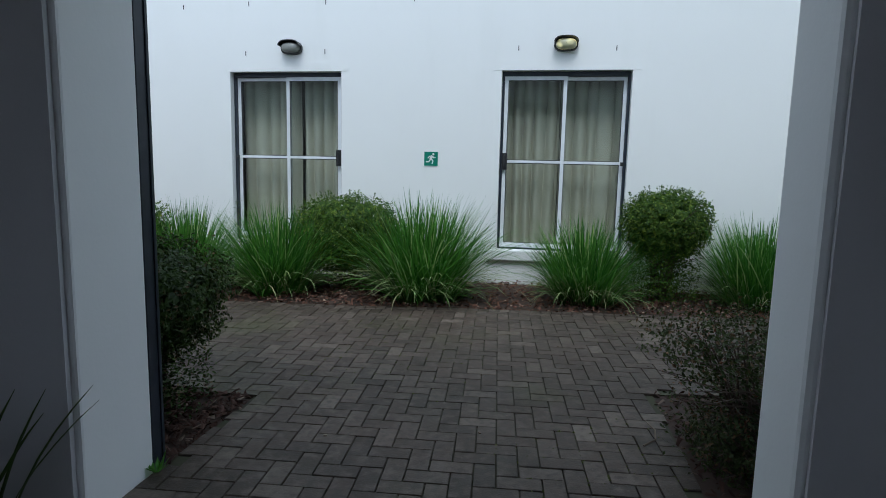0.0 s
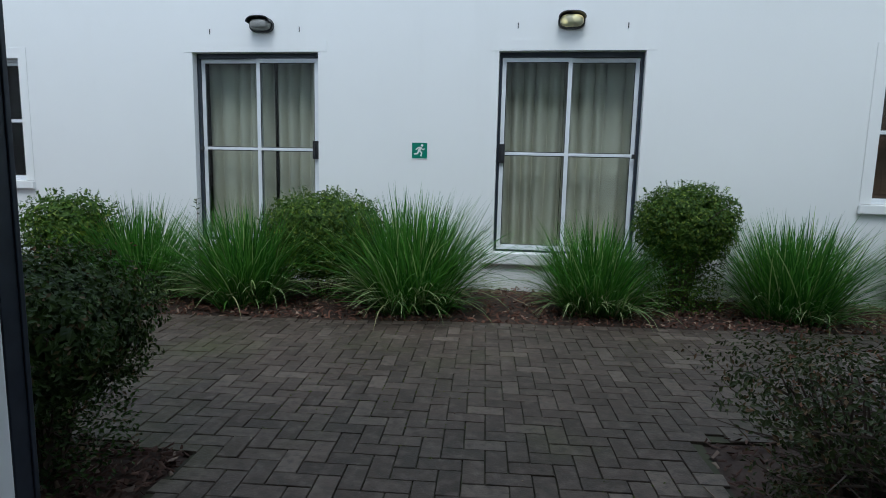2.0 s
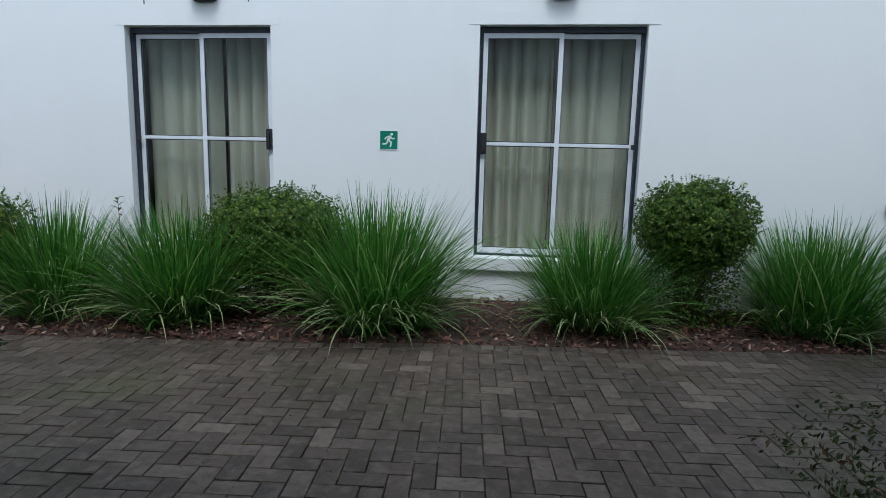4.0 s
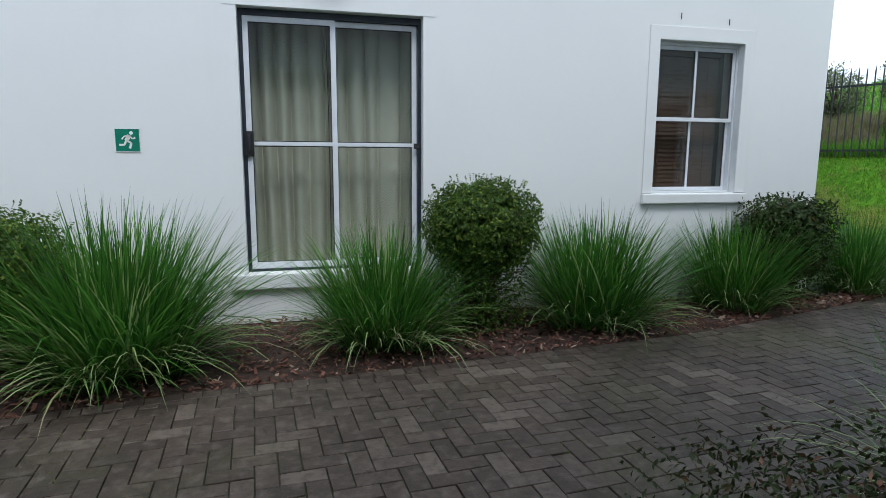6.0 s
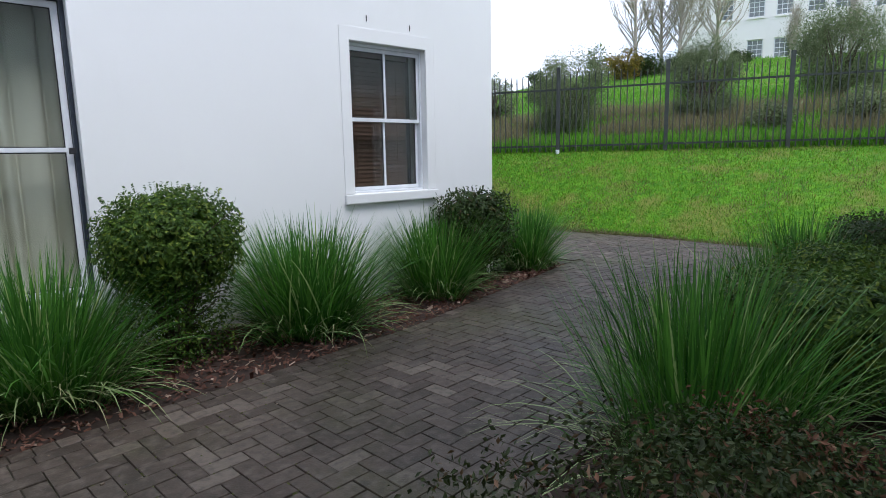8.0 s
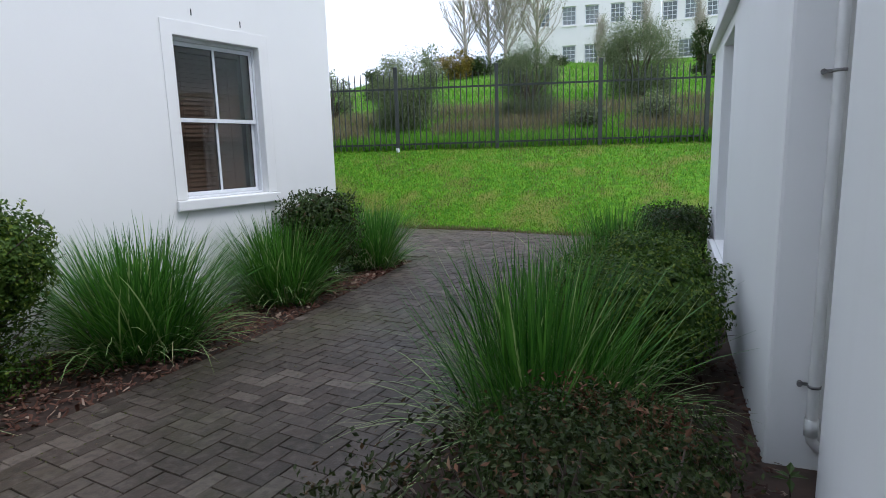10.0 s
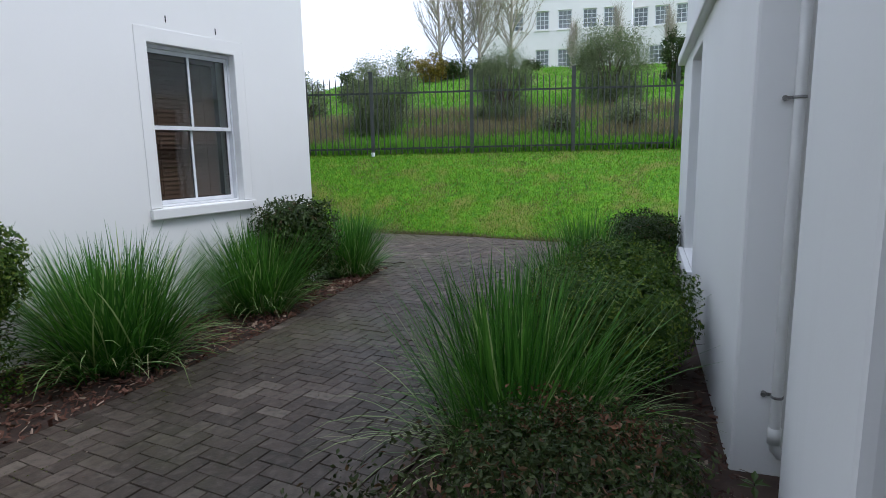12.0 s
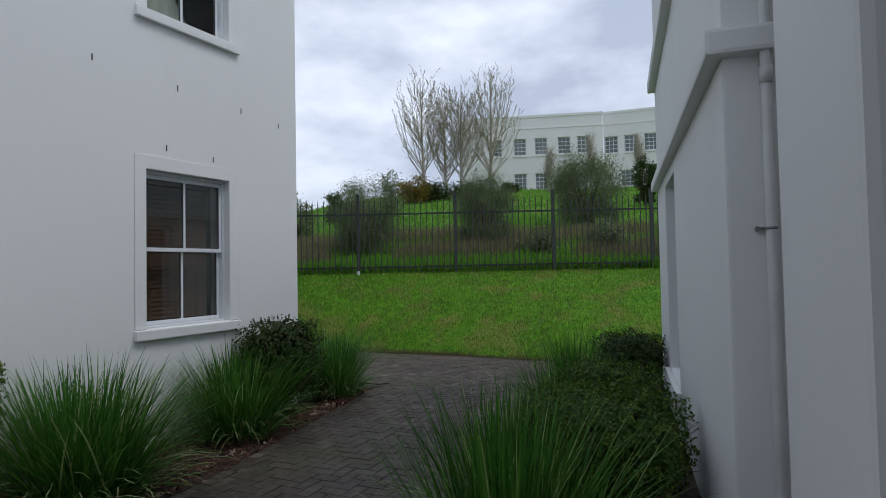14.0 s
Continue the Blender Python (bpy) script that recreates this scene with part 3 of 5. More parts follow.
def stroke(pts, w):
    for (x0, z0), (x1, z1) in zip(pts, pts[1:]):
        dx, dz = x1 - x0, z1 - z0
        k = w / 2 / math.hypot(dx, dz)
        ox, oz = -dz * k, dx * k
        g.add([(x0 + ox, -0.006, z0 + oz), (x0 - ox, -0.006, z0 - oz), (x1 - ox, -0.006, z1 - oz), (x1 + ox, -0.006, z1 + oz)], [(0, 1, 2, 3)])


g.add([(0.028 + 0.0135 * math.cos(a), -0.0062, 0.055 + 0.0135 * math.sin(a)) for a in (2 * math.pi * i / 14 for i in range(14))], [tuple(range(14))])
stroke([(0.016, 0.038), (-0.008, -0.004)], 0.030)
stroke([(0.014, 0.035), (-0.020, 0.030), (-0.040, 0.006)], 0.011)
stroke([(0.018, 0.034), (0.034, 0.010), (0.056, 0.020)], 0.011)
stroke([(-0.004, -0.002), (0.026, -0.022), (0.014, -0.062)], 0.015)
stroke([(-0.008, -0.002), (-0.022, -0.034), (-0.060, -0.036)], 0.015)
part("running_figure", g, SIGN_WHITE, sign, "white running figure symbol")

# ---- south building: gateway wall with its opening ----
OPEN_L, OPEN_R = -1.258, 1.19
g = Geo().prism([(-9, 2.08), (-9, 1.64), (OPEN_L + 0.045, 1.835), (OPEN_L, 2.272)], -0.15, 4.0)
solid("wall_gate_west", g, WHITE, "white plaster wall beside the passage opening", "wall", kind="structure", bevel=0.012)
g = Geo().prism([(OPEN_R + 0.02, 2.02), (3.0, 1.92), (3.0, 2.343), (OPEN_R, 2.308)], -0.15, 7.0)
solid("wall_gate_east", g, WHITE, "white plaster wall beside the passage opening", "wall", kind="structure", bevel=0.02)
solid("lintel", Geo().prism([(OPEN_L + 0.05, 1.84), (OPEN_R + 0.02, 2.02), (OPEN_R - 0.005, 2.30), (OPEN_L + 0.005, 2.268)], 2.75, 4.0), WHITE, "white plaster wall above the passage opening", "wall", kind="structure")
solid("gate_post", Geo().box(OPEN_L - 0.045, OPEN_L - 0.002, 2.276, 2.335, -0.02, 2.72).box(OPEN_L - 0.05, OPEN_L + 0.004, 2.335, 2.352, -0.02, 2.72), BRONZE, "dark steel gate post fixed at the opening's edge", "gate post", bevel=0.003)
# inner faces, the passage's shade put into their grey colour
# the two side walls are unseen, added to enclose the passage
solid("wall_passage_west", Geo().box(-2.75, -2.6, -3.9, 1.74, -0.1, 2.9), SHADEWALL, "unseen added side wall enclosing the passage, shade in its colour", "wall", kind="structure")
solid("wall_passage_east", Geo().box(2.6, 2.75, -3.9, 1.89, -0.1, 2.9), SHADEWALL, "unseen added side wall enclosing the passage, shade in its colour", "wall", kind="structure")
solid("lining_west", Geo().prism([(-2.6, 1.79), (-2.6, 1.76), (OPEN_L + 0.02, 1.81), (OPEN_L + 0.02, 1.83)], -0.1, 2.9), SHADEWALL, "plaster inner wall face with shade in its colour", "wall", kind="structure")
solid("lining_east", Geo().prism([(OPEN_R + 0.05, 2.012), (OPEN_R + 0.05, 1.995), (2.6, 1.90), (2.6, 1.93)], -0.1, 2.9), SHADEWALL, "plaster inner wall face with shade in its colour", "wall", kind="structure")
# unseen end wall, added to darken the passage
solid("wall_passage_back", Geo().box(-2.75, 2.75, -4.05, -3.9, -0.1, 3.1), SHADEWALL, "unseen added end wall that darkens the passage", "wall", kind="structure")
# unseen wall, added to cut the western sky's light on the court
solid("wall_west", Geo().box(-8.6, -8.35, 2.05, NY - 0.003, -0.15, 7.2), WHITE, "unseen added white wall that blocks the western sky", "wall", kind="structure")
# unseen ceiling, added to keep sky light off the inner faces
solid("ceiling", Geo().box(-2.75, 2.75, -2.4, 1.74, 2.9, 3.1), SHADEWALL, "unseen added ceiling that keeps sky light off the passage", "ceiling", kind="structure")

# ---- south building: the angled wing with its band, window and downpipe ----
AX, AY, AANG = 3.2, 2.545, math.degrees(math.atan(0.2))
wing = pose(AX, AY, 0, 0, 0, AANG)
WLEN = 5.02
wing_door = (2.62, 3.75, 0.42, 2.33)
wall_w = solid("wall_wing", slab_with_holes(0, WLEN, -0.15, 7.0, -0.3, 0, [wing_door, (2.62, 3.75, 3.9, 5.3)], wing), WHITE, "white plaster wall of the angled wing", "wall", kind="structure", bevel=0.015)
solid("wall_wing_end", Geo().box(WLEN - 0.3, WLEN, -6, -0.303, -0.15, 7.0, wing), WHITE, "white plaster end wall", "wall", kind="structure")
solid("wall_wing_back", Geo().box(0.0, 0.12, -0.62, -0.303, -0.15, 7.0, wing), WHITE, "white plaster return wall", "wall", kind="structure")
solid("wall_recess", Geo().box(3.003, 3.25, 1.92, 2.1, -0.15, 7.0), WHITE, "white plaster recess behind the downpipe", "wall", kind="structure")
part("band", Geo().box(-0.075, WLEN + 0.07, -0.22, 0.075, 2.44, 2.56, wing), WHITE, wall_w, "projecting white band course", bevel=0.02)
part("band", Geo().box(-0.075, WLEN + 0.07, -0.22, 0.085, 3.72, 3.86, wing), WHITE, wall_w, "projecting white band course", bevel=0.02)
part("sill", Geo().box(wing_door[0] - 0.12, wing_door[1] + 0.12, 0.001, 0.05, 0.30, 0.415, wing), WHITE, wall_w, bevel=0.008)
wd = thing("window_wing", "white framed glass door in the angled wall", "window", kind="structure", at=wing)
a, b, c, d = wing_door
part("window_frame", slab_with_holes(a + 0.003, b - 0.003, c + 0.003, d - 0.003, -0.17, -0.09, [(a + 0.06, (a + b) / 2 - 0.03, c + 0.06, d - 0.06), ((a + b) / 2 + 0.03, b - 0.06, c + 0.06, d - 0.06)]), ALU, wd, bevel=0.003)
pane("pane", a + 0.058, (a + b) / 2 - 0.028, -0.13, c + 0.058, d - 0.058, wd)
pane("pane", (a + b) / 2 + 0.028, b - 0.058, -0.13, c + 0.058, d - 0.058, wd)
solid("room_wing", Geo().box(a - 0.3, b + 0.3, -2.0, -1.9, 0.0, 6.0, wing).box(a - 0.4, a - 0.3, -2.0, -0.31, 0, 6.0, wing).box(b + 0.3, b + 0.4, -2.0, -0.31, 0, 6.0, wing), ROOM, "dim plain room behind the glass", "room", kind="structure")

pipe = thing("downpipe", "white plastic downpipe clipped in the wall corner", "downpipe")
px, py = 3.198, 2.372
part("pipe", Geo().tube([(px, py, 7.0), (px, py, 0.17), (px + 0.002, py - 0.006, 0.13), (px + 0.006, py - 0.028, 0.10), (px + 0.01, py - 0.07, 0.09), (px + 0.02, py - 0.20, 0.085)], 0.0225, 16), PVC, pipe, smooth=True)
for z0 in (2.30, 0.155):
    part("collar", Geo().tube([(px, py, z0), (px, py, z0 + 0.075)], 0.0275, 16), PVC, pipe, "pipe socket", smooth=True)
for z0 in (1.66, 0.37):
    k = part("pipe_clip", Geo().tube([(px, py, z0), (px, py, z0 + 0.012)], 0.0255, 16), ZINC, pipe, "rusty metal pipe clip", smooth=True)
    part("clip_lug", Geo().box(px + 0.012, px + 0.017, py - 0.02, py + 0.062, z0 - 0.001, z0 + 0.013), ZINC, k)
    part("screw", Geo().tube([(px - 0.004, py + 0.054, z0 + 0.006), (px + 0.03, py + 0.054, z0 + 0.006)], 0.011, 8), ZINC, k)

# ---- planting ----
def strap_clump(name, seed, blades, height, spread, arch=1.0, dry=40, width=0.007, upright=0.0):
    """A tuft of long narrow leaves that rise from one base and arch outwards."""
    rnd = random.Random(seed)
    def blade(g, length, lean, az, bend, w, base_r):
        bx, by = base_r * math.cos(az + rnd.uniform(-1, 1)), base_r * math.sin(az + rnd.uniform(-1, 1))
        p = Vector((bx, by, -0.01))
        seg = 6
        tilt = lean
        turn = rnd.uniform(-0.25, 0.25)
        side = Vector((-math.sin(az), math.cos(az), 0))
        tw = rnd.uniform(-0.7, 0.7)
        k = len(g.v)
        for i in range(seg + 1):
            u = i / seg
            ww = w * (0.75 + 0.5 * u) * (1 - u ** 3) + 0.0004
            out = Vector((math.cos(az + turn * u), math.sin(az + turn * u), 0))
            s = side * math.cos(tw) + Vector((0, 0, 1)) * math.sin(tw) * 0.6
            g.v += [tuple(p - s * ww), tuple(p + s * ww)]
            d = out * math.sin(tilt) + Vector((0, 0, 1)) * math.cos(tilt)
            p = p + d * (length / seg)
            if p.z < 0.012:
                p.z = 0.012
            tilt += bend / seg * (0.5 + u)
        g.f += [(k + 2 * i, k + 2 * i + 1, k + 2 * i + 3, k + 2 * i + 2) for i in range(seg)]
    g = Geo()
    for _ in range(blades):
        az = rnd.uniform(0, 2 * math.pi)
        r = rnd.random() ** 0.7
        lean = (0.05 + 0.66 * r * spread) * (1 - upright * 0.4) + rnd.gauss(0, 0.10)
        length = height * rnd.triangular(0.55, 1.2, 0.95) * (1.0 + 0.08 * r)
        bend = arch * rnd.uniform(0.05, 1.3) * (0.12 + 1.1 * r * r)
        blade(g, length, lean, az, bend, width * rnd.uniform(0.5, 1.0), 0.27 * math.sqrt(r) * rnd.uniform(0.55, 1.0))
    # short outer leaves that hide the foot
    for _ in range(blades // 3):
        az = rnd.uniform(0, 2 * math.pi)
        blade(g, height * rnd.uniform(0.35, 0.7), rnd.uniform(0.45, 1.0), az, rnd.uniform(0.5, 1.5), width * rnd.uniform(0.5, 0.95), rnd.uniform(0.15, 0.3))
    me = g.mesh("leaves", BLADE)
    d = Geo()
    for _ in range(dry):
        az = rnd.uniform(0, 2 * math.pi)
        blade(d, height * rnd.uniform(0.55, 0.95), rnd.uniform(0.5, 0.95), az, rnd.uniform(0.9, 2.1), width * rnd.uniform(0.4, 0.75), rnd.uniform(0.12, 0.26))
    return me, d.mesh("dry_leaves", BLADE_DRY)


CLUMPS = [strap_clump("a", 3, 1250, 1.0, 1.0, 1.15, 230, 0.0075), strap_clump("b", 8, 1050, 0.95, 0.95, 1.1, 190, 0.0075),
          strap_clump("c", 14, 950, 0.96, 0.85, 0.85, 120, 0.0072, 0.25), strap_clump("d", 19, 400, 1.02, 0.66, 0.55, 110, 0.0064, 0.3)]
n_clump = 0


def grass_clump(x, y, height, kind, wide, label, turn=None):
    """height and wide: scale against the pattern tuft."""
    global n_clump
    n_clump += 1
    t = thing("grass_clump", label, "ornamental grass", "strap-leaved tufts in the beds", at=pose(x, y, -0.015, 0, 0, 67 * n_clump if turn is None else turn) @ Matrix.Diagonal((wide, wide, height, 1)))
    part("leaf_tuft", CLUMPS[kind][0], BLADE, t)
    part("dry_leaf_fringe", CLUMPS[kind][1], BLADE_DRY, t, "pale drooping outer leaves")
    return t


TUFT = "green arching strap-leaved grass tuft on bark mulch"
for x, y, h, k, w in ((-3.45, 5.95, 0.95, 1, 0.95), (-2.42, 6.02, 0.95, 1, 1.05), (-0.83, 6.12, 1.03, 0, 1.12), (0.86, 6.38, 0.88, 1, 0.98), (2.68, 6.55, 0.92, 2, 1.12),
                      (4.25, 6.78, 0.86, 2, 1.0), (5.95, 7.02, 0.8, 2, 0.85)):
    grass_clump(x, y, h, k, w, TUFT)
for x, y, h, k, w in ((2.85, 3.5, 0.86, 3, 1.05), (3.4, 3.7, 0.8, 3, 1.0), (3.1, 3.28, 0.52, 3, 0.72), (5.3, 4.0, 0.72, 3, 0.95), (6.55, 4.2, 0.78, 3, 0.9)):
    grass_clump(x, y, h, k, w, "green upright strap-leaved tuft beside the path")


def leaf_at(g, p, nrm, size, rnd, ratio=0.5):
    up = Vector((rnd.gauss(0, 1), rnd.gauss(0, 1), rnd.gauss(0, 1)))
    a = nrm.cross(up)
    if a.length < 0.01:
        return
    a.normalize()
    b = nrm.cross(a).normalized()
    fold = nrm * size * 0.16
    g.add([p - a * size, p - b * size * ratio + fold, p + a * size, p + b * size * ratio + fold], [(0, 1, 2), (0, 2, 3)])


def shrub_shape(seed, leaves, rx, ry, z_low, z_top, size, flat=2.4, stems=10, holes=0.32, skirt=0, lump=0.14, fork=True):
    """A clipped shrub: stems from the ground that fork into a crown, with leaves thickest near its skin."""
    rnd = random.Random(seed)
    zc, rz = (z_low + z_top) / 2, (z_top - z_low) / 2
    off = Vector((rnd.uniform(0, 50), rnd.uniform(0, 50), 0))
    g = Geo()
    made, tries = 0, 0
    while made < leaves and tries < leaves * 6:
        tries += 1
        d = Vector((rnd.gauss(0, 1), rnd.gauss(0, 1), rnd.gauss(0, 1))).normalized()
        # a rounded box: the exponent sets how square the crown is clipped
        k = (abs(d.x) ** flat + abs(d.y) ** flat + abs(d.z) ** flat) ** (-1 / flat)
        depth = 1 - abs(rnd.gauss(0, 0.16)) if rnd.random() < 0.8 else rnd.uniform(0.35, 0.9)
        l1 = noise.noise(d * 2.2 + off)
        l2 = noise.noise(d * 6.0 + off)
        if l2 < -holes and depth > 0.75:
            continue
        k *= depth * (1 + lump * l1 + 0.07 * l2)
        if d.z < -0.2 and rnd.random() < 0.25:
            continue
        p = Vector((d.x * k * rx, d.y * k * ry, zc + d.z * k * rz))
        if p.z < 0.01:
            continue
        nrm = (d + Vector((rnd.gauss(0, 0.6), rnd.gauss(0, 0.6), rnd.gauss(0.25, 0.6)))).normalized()
        leaf_at(g, p, nrm, size * rnd.uniform(0.65, 1.25), rnd)
        made += 1
    # coarser inner leaves that close the crown
    for _ in range(leaves // 5):
        d = Vector((rnd.gauss(0, 1), rnd.gauss(0, 1), rnd.gauss(0, 1))).normalized()
        k = (abs(d.x) ** flat + abs(d.y) ** flat + abs(d.z) ** flat) ** (-1 / flat) * rnd.uniform(0.45, 0.84)
        leaf_at(g, Vector((d.x * k * rx, d.y * k * ry, max(0.02, zc + d.z * k * rz))), (d + Vector((rnd.gauss(0, 0.4), rnd.gauss(0, 0.4), rnd.gauss(0, 0.4)))).normalized(), size * 2.2 if stems < 30 else size, rnd, 0.6)
    # short shoots standing out of the clipped skin
    for _ in range(int(60 * rx / 0.5)):
        az, el = rnd.uniform(0, 6.28), rnd.uniform(-0.1, 1.4)
        d = Vector((math.cos(az) * math.cos(el), math.sin(az) * math.cos(el), math.sin(el)))
        k = (abs(d.x) ** flat + abs(d.y) ** flat + abs(d.z) ** flat) ** (-1 / flat)
        base = Vector((d.x * k * rx, d.y * k * ry, zc + d.z * k * rz))
        way = (d + Vector((0, 0, 0.6))).normalized()
        for j in range(4):
            leaf_at(g, base + way * (0.012 + j * 0.016), (way + Vector((rnd.gauss(0, 1), rnd.gauss(0, 1), rnd.gauss(0, 1)))).normalized(), size * 0.9, rnd)
    for _ in range(skirt):
        az = rnd.uniform(0, 6.28)
        r = rnd.uniform(0.15, 0.88)
        leaf_at(g, Vector((math.cos(az) * rx * r, math.sin(az) * ry * r, rnd.uniform(0.03, z_low + 0.1))), Vector((rnd.gauss(0, 1), rnd.gauss(0, 1), 1)).normalized(), size, rnd)
    s = Geo()
    for i in range(stems):
        az = 2 * math.pi * i / stems + rnd.uniform(-0.3, 0.3)
        r0 = rnd.uniform(0.01, 0.07)
        p0 = Vector((math.cos(az) * r0, math.sin(az) * r0, -0.02))
        end = Vector((math.cos(az) * rx * rnd.uniform(0.3, 0.7), math.sin(az) * ry * rnd.uniform(0.3, 0.7), zc + rz * rnd.uniform(-0.2, 0.6)))
        mid = p0.lerp(end, 0.45) + Vector((rnd.gauss(0, 0.03), rnd.gauss(0, 0.03), 0.05))
        s.tube([p0, p0.lerp(mid, 0.5) + Vector((rnd.gauss(0, 0.012), rnd.gauss(0, 0.012), 0)), mid, end], [0.011, 0.009, 0.007, 0.003], 5)
        for _ in range(5 if fork else 2):
            u = rnd.uniform(0.25, 0.9)
            q = p0.lerp(end, u)
            e = q + Vector((rnd.gauss(0, 0.35) * rx, rnd.gauss(0, 0.35) * ry, rnd.uniform(0.2, 0.7) * rz))
            s.tube([q, q.lerp(e, 0.5) + Vector((rnd.gauss(0, 0.02), rnd.gauss(0, 0.02), 0)), e], [0.005, 0.0035, 0.0015], 4)
    return g, s


def shrub(x, y, label, mat, seed, dry=0, **shape):
    t = thing("shrub", label, "shrub", at=pose(x, y, -0.015))
    g, s = shrub_shape(seed, **shape)
    part("woody_frame", s, TWIG, t, "brown woody stems")
    part("foliage", g, mat, t)
    if dry:
        # withered shoots, gathered in a few brown patches
        rnd = random.Random(seed + 500)
        d = Geo()
        rx, ry, top = shape["rx"], shape["ry"], shape["z_top"]
        spots = [(rnd.uniform(-0.6, 0.6) * rx, rnd.uniform(-0.6, 0.6) * ry) for _ in range(4)]
        for _ in range(dry):
            cx, cy = rnd.choice(spots)
            p = Vector((cx + rnd.gauss(0, 0.16) * rx, cy + rnd.gauss(0, 0.16) * ry, top * rnd.uniform(0.45, 1.02)))
            leaf_at(d, p, Vector((rnd.gauss(0, 1), rnd.gauss(0, 1), rnd.gauss(0.3, 1))).normalized(), 0.014 * rnd.uniform(0.6, 1.3), rnd, 0.4)
        part("withered_leaves", d, DRY_LEAF, t, "dry brown leaves")
    return t


shrub(-1.78, 6.45, "clipped rounded green shrub against the white wall", LEAF, 21, leaves=17000, rx=0.62, ry=0.5, z_low=0.15, z_top=1.05, size=0.0165, flat=2.7, skirt=900)
shrub(1.70, 6.62, "clipped dome-shaped green shrub with a thin leafy skirt", LEAF, 22, leaves=15000, rx=0.455, ry=0.44, z_low=0.46, z_top=1.19, size=0.0165, flat=2.7, stems=20, skirt=3900)
shrub(4.93, 6.90, "square clipped dark green shrub by window", LEAF_DARK, 23, leaves=8500, rx=0.46, ry=0.28, z_low=0.2, z_top=1.0, size=0.021, flat=4.5, skirt=700)
shrub(-4.15, 5.9, "clipped low green shrub in the bed", LEAF, 24, leaves=4500, rx=0.45, ry=0.4, z_low=0.2, z_top=0.98, size=0.022, flat=2.6)
shrub(-1.74, 2.86, "dense dark green shrub beside the opening", LEAF_DARK, 25, leaves=15000, rx=0.42, ry=0.47, z_low=0.30, z_top=0.94, size=0.0140, flat=3.2, stems=22, skirt=3200, lump=0.25, dry=160)
shrub(1.47, 2.90, "open twiggy dark green shrub beside path", LEAF_OPEN, 26, leaves=3600, rx=0.56, ry=0.49, z_low=0.42, z_top=0.73, size=0.0125, flat=3.0, stems=38, holes=0.1, skirt=2600, lump=0.3, dry=300)
shrub(1.44, 2.84, "low sparse leafy shoots beside the opening", LEAF_OPEN, 33, leaves=3600, rx=0.36, ry=0.34, z_low=0.02, z_top=0.30, size=0.0125, flat=2.6, stems=30, holes=0.12, skirt=900, lump=0.35, dry=120)
shrub(2.25, 2.98, "low clipped dark green shrub with bare brown patches", LEAF_DARK, 27, leaves=11000, rx=0.42, ry=0.42, z_low=0.13, z_top=0.52, size=0.0125, flat=3.2, stems=40, holes=0.16, skirt=900, lump=0.25, dry=1300)
shrub(4.1, 3.36, "clipped box-shaped green shrub against wing wall", LEAF, 28, leaves=15000, rx=0.62, ry=0.52, z_low=0.08, z_top=0.72, size=0.0165, flat=3.6, skirt=500)
shrub(5.35, 3.62, "clipped box-shaped green shrub against wing wall", LEAF, 29, leaves=9000, rx=0.5, ry=0.45, z_low=0.08, z_top=0.70, size=0.0175, flat=3.6)
shrub(7.2, 3.75, "clipped square hedge plant at bed's end", LEAF_DARK, 30, leaves=9000, rx=0.52, ry=0.37, z_low=0.06, z_top=0.74, size=0.018, flat=5.0)


def iris(x, y, seed, n, height, label):
    rnd = random.Random(seed)
    t = thing("strap_plant", label, "plant", "plants in the passage", at=pose(x, y, -0.02))
    for i in range(n):
        az, lean = rnd.uniform(0, 6.28), rnd.uniform(0.02, 0.3)
        L = height * rnd.uniform(0.6, 1.05)
        g = Geo()
        p = Vector((rnd.uniform(-0.05, 0.05), rnd.uniform(-0.05, 0.05), 0))
        side = Vector((-math.sin(az), math.cos(az), 0))
        pts, tilt = [], lean
        for j in range(8):
            u = j / 7
            w = 0.011 * (1 - u ** 4) + 0.0015
            nrm = Vector((math.cos(az), math.sin(az), 0)) * 0.003 * (1 - u)
            pts += [p - side * w, p + nrm, p + side * w]
            p = p + (Vector((math.cos(az), math.sin(az), 0)) * math.sin(tilt) + Vector((0, 0, 1)) * math.cos(tilt)) * (L / 7)
            tilt += 0.06 + 0.05 * rnd.random()
        g.add(pts, [(3 * j + a, 3 * j + a + 1, 3 * j + a + 4, 3 * j + a + 3) for j in range(7) for a in (0, 1)])
        part("leaf", g, LEAF_DARK, t)
    return t


iris(-1.40, 1.58, 41, 18, 0.74, "dark strap-leaved plant against passage wall")
iris(1.30, 1.55, 43, 8, 0.66, "sparse dark strap leaves against passage wall")

sprout = thing("weed", "small green weed at the wall's foot", "weed", at=pose(OPEN_L + 0.03, 2.25, -0.005))
rnd = random.Random(77)
for i in range(9):
    g = Geo()
    az = i * 0.7
    g.add([(0, 0, 0), (0.03 * math.cos(az - 0.3), 0.03 * math.sin(az - 0.3), 0.03), (0.06 * math.cos(az), 0.06 * math.sin(az), 0.05 + 0.02 * (i % 3)), (0.03 * math.cos(az + 0.3), 0.03 * math.sin(az + 0.3), 0.03)], [(0, 1, 2, 3)])
    part("leaf", g, BLADE, sprout)


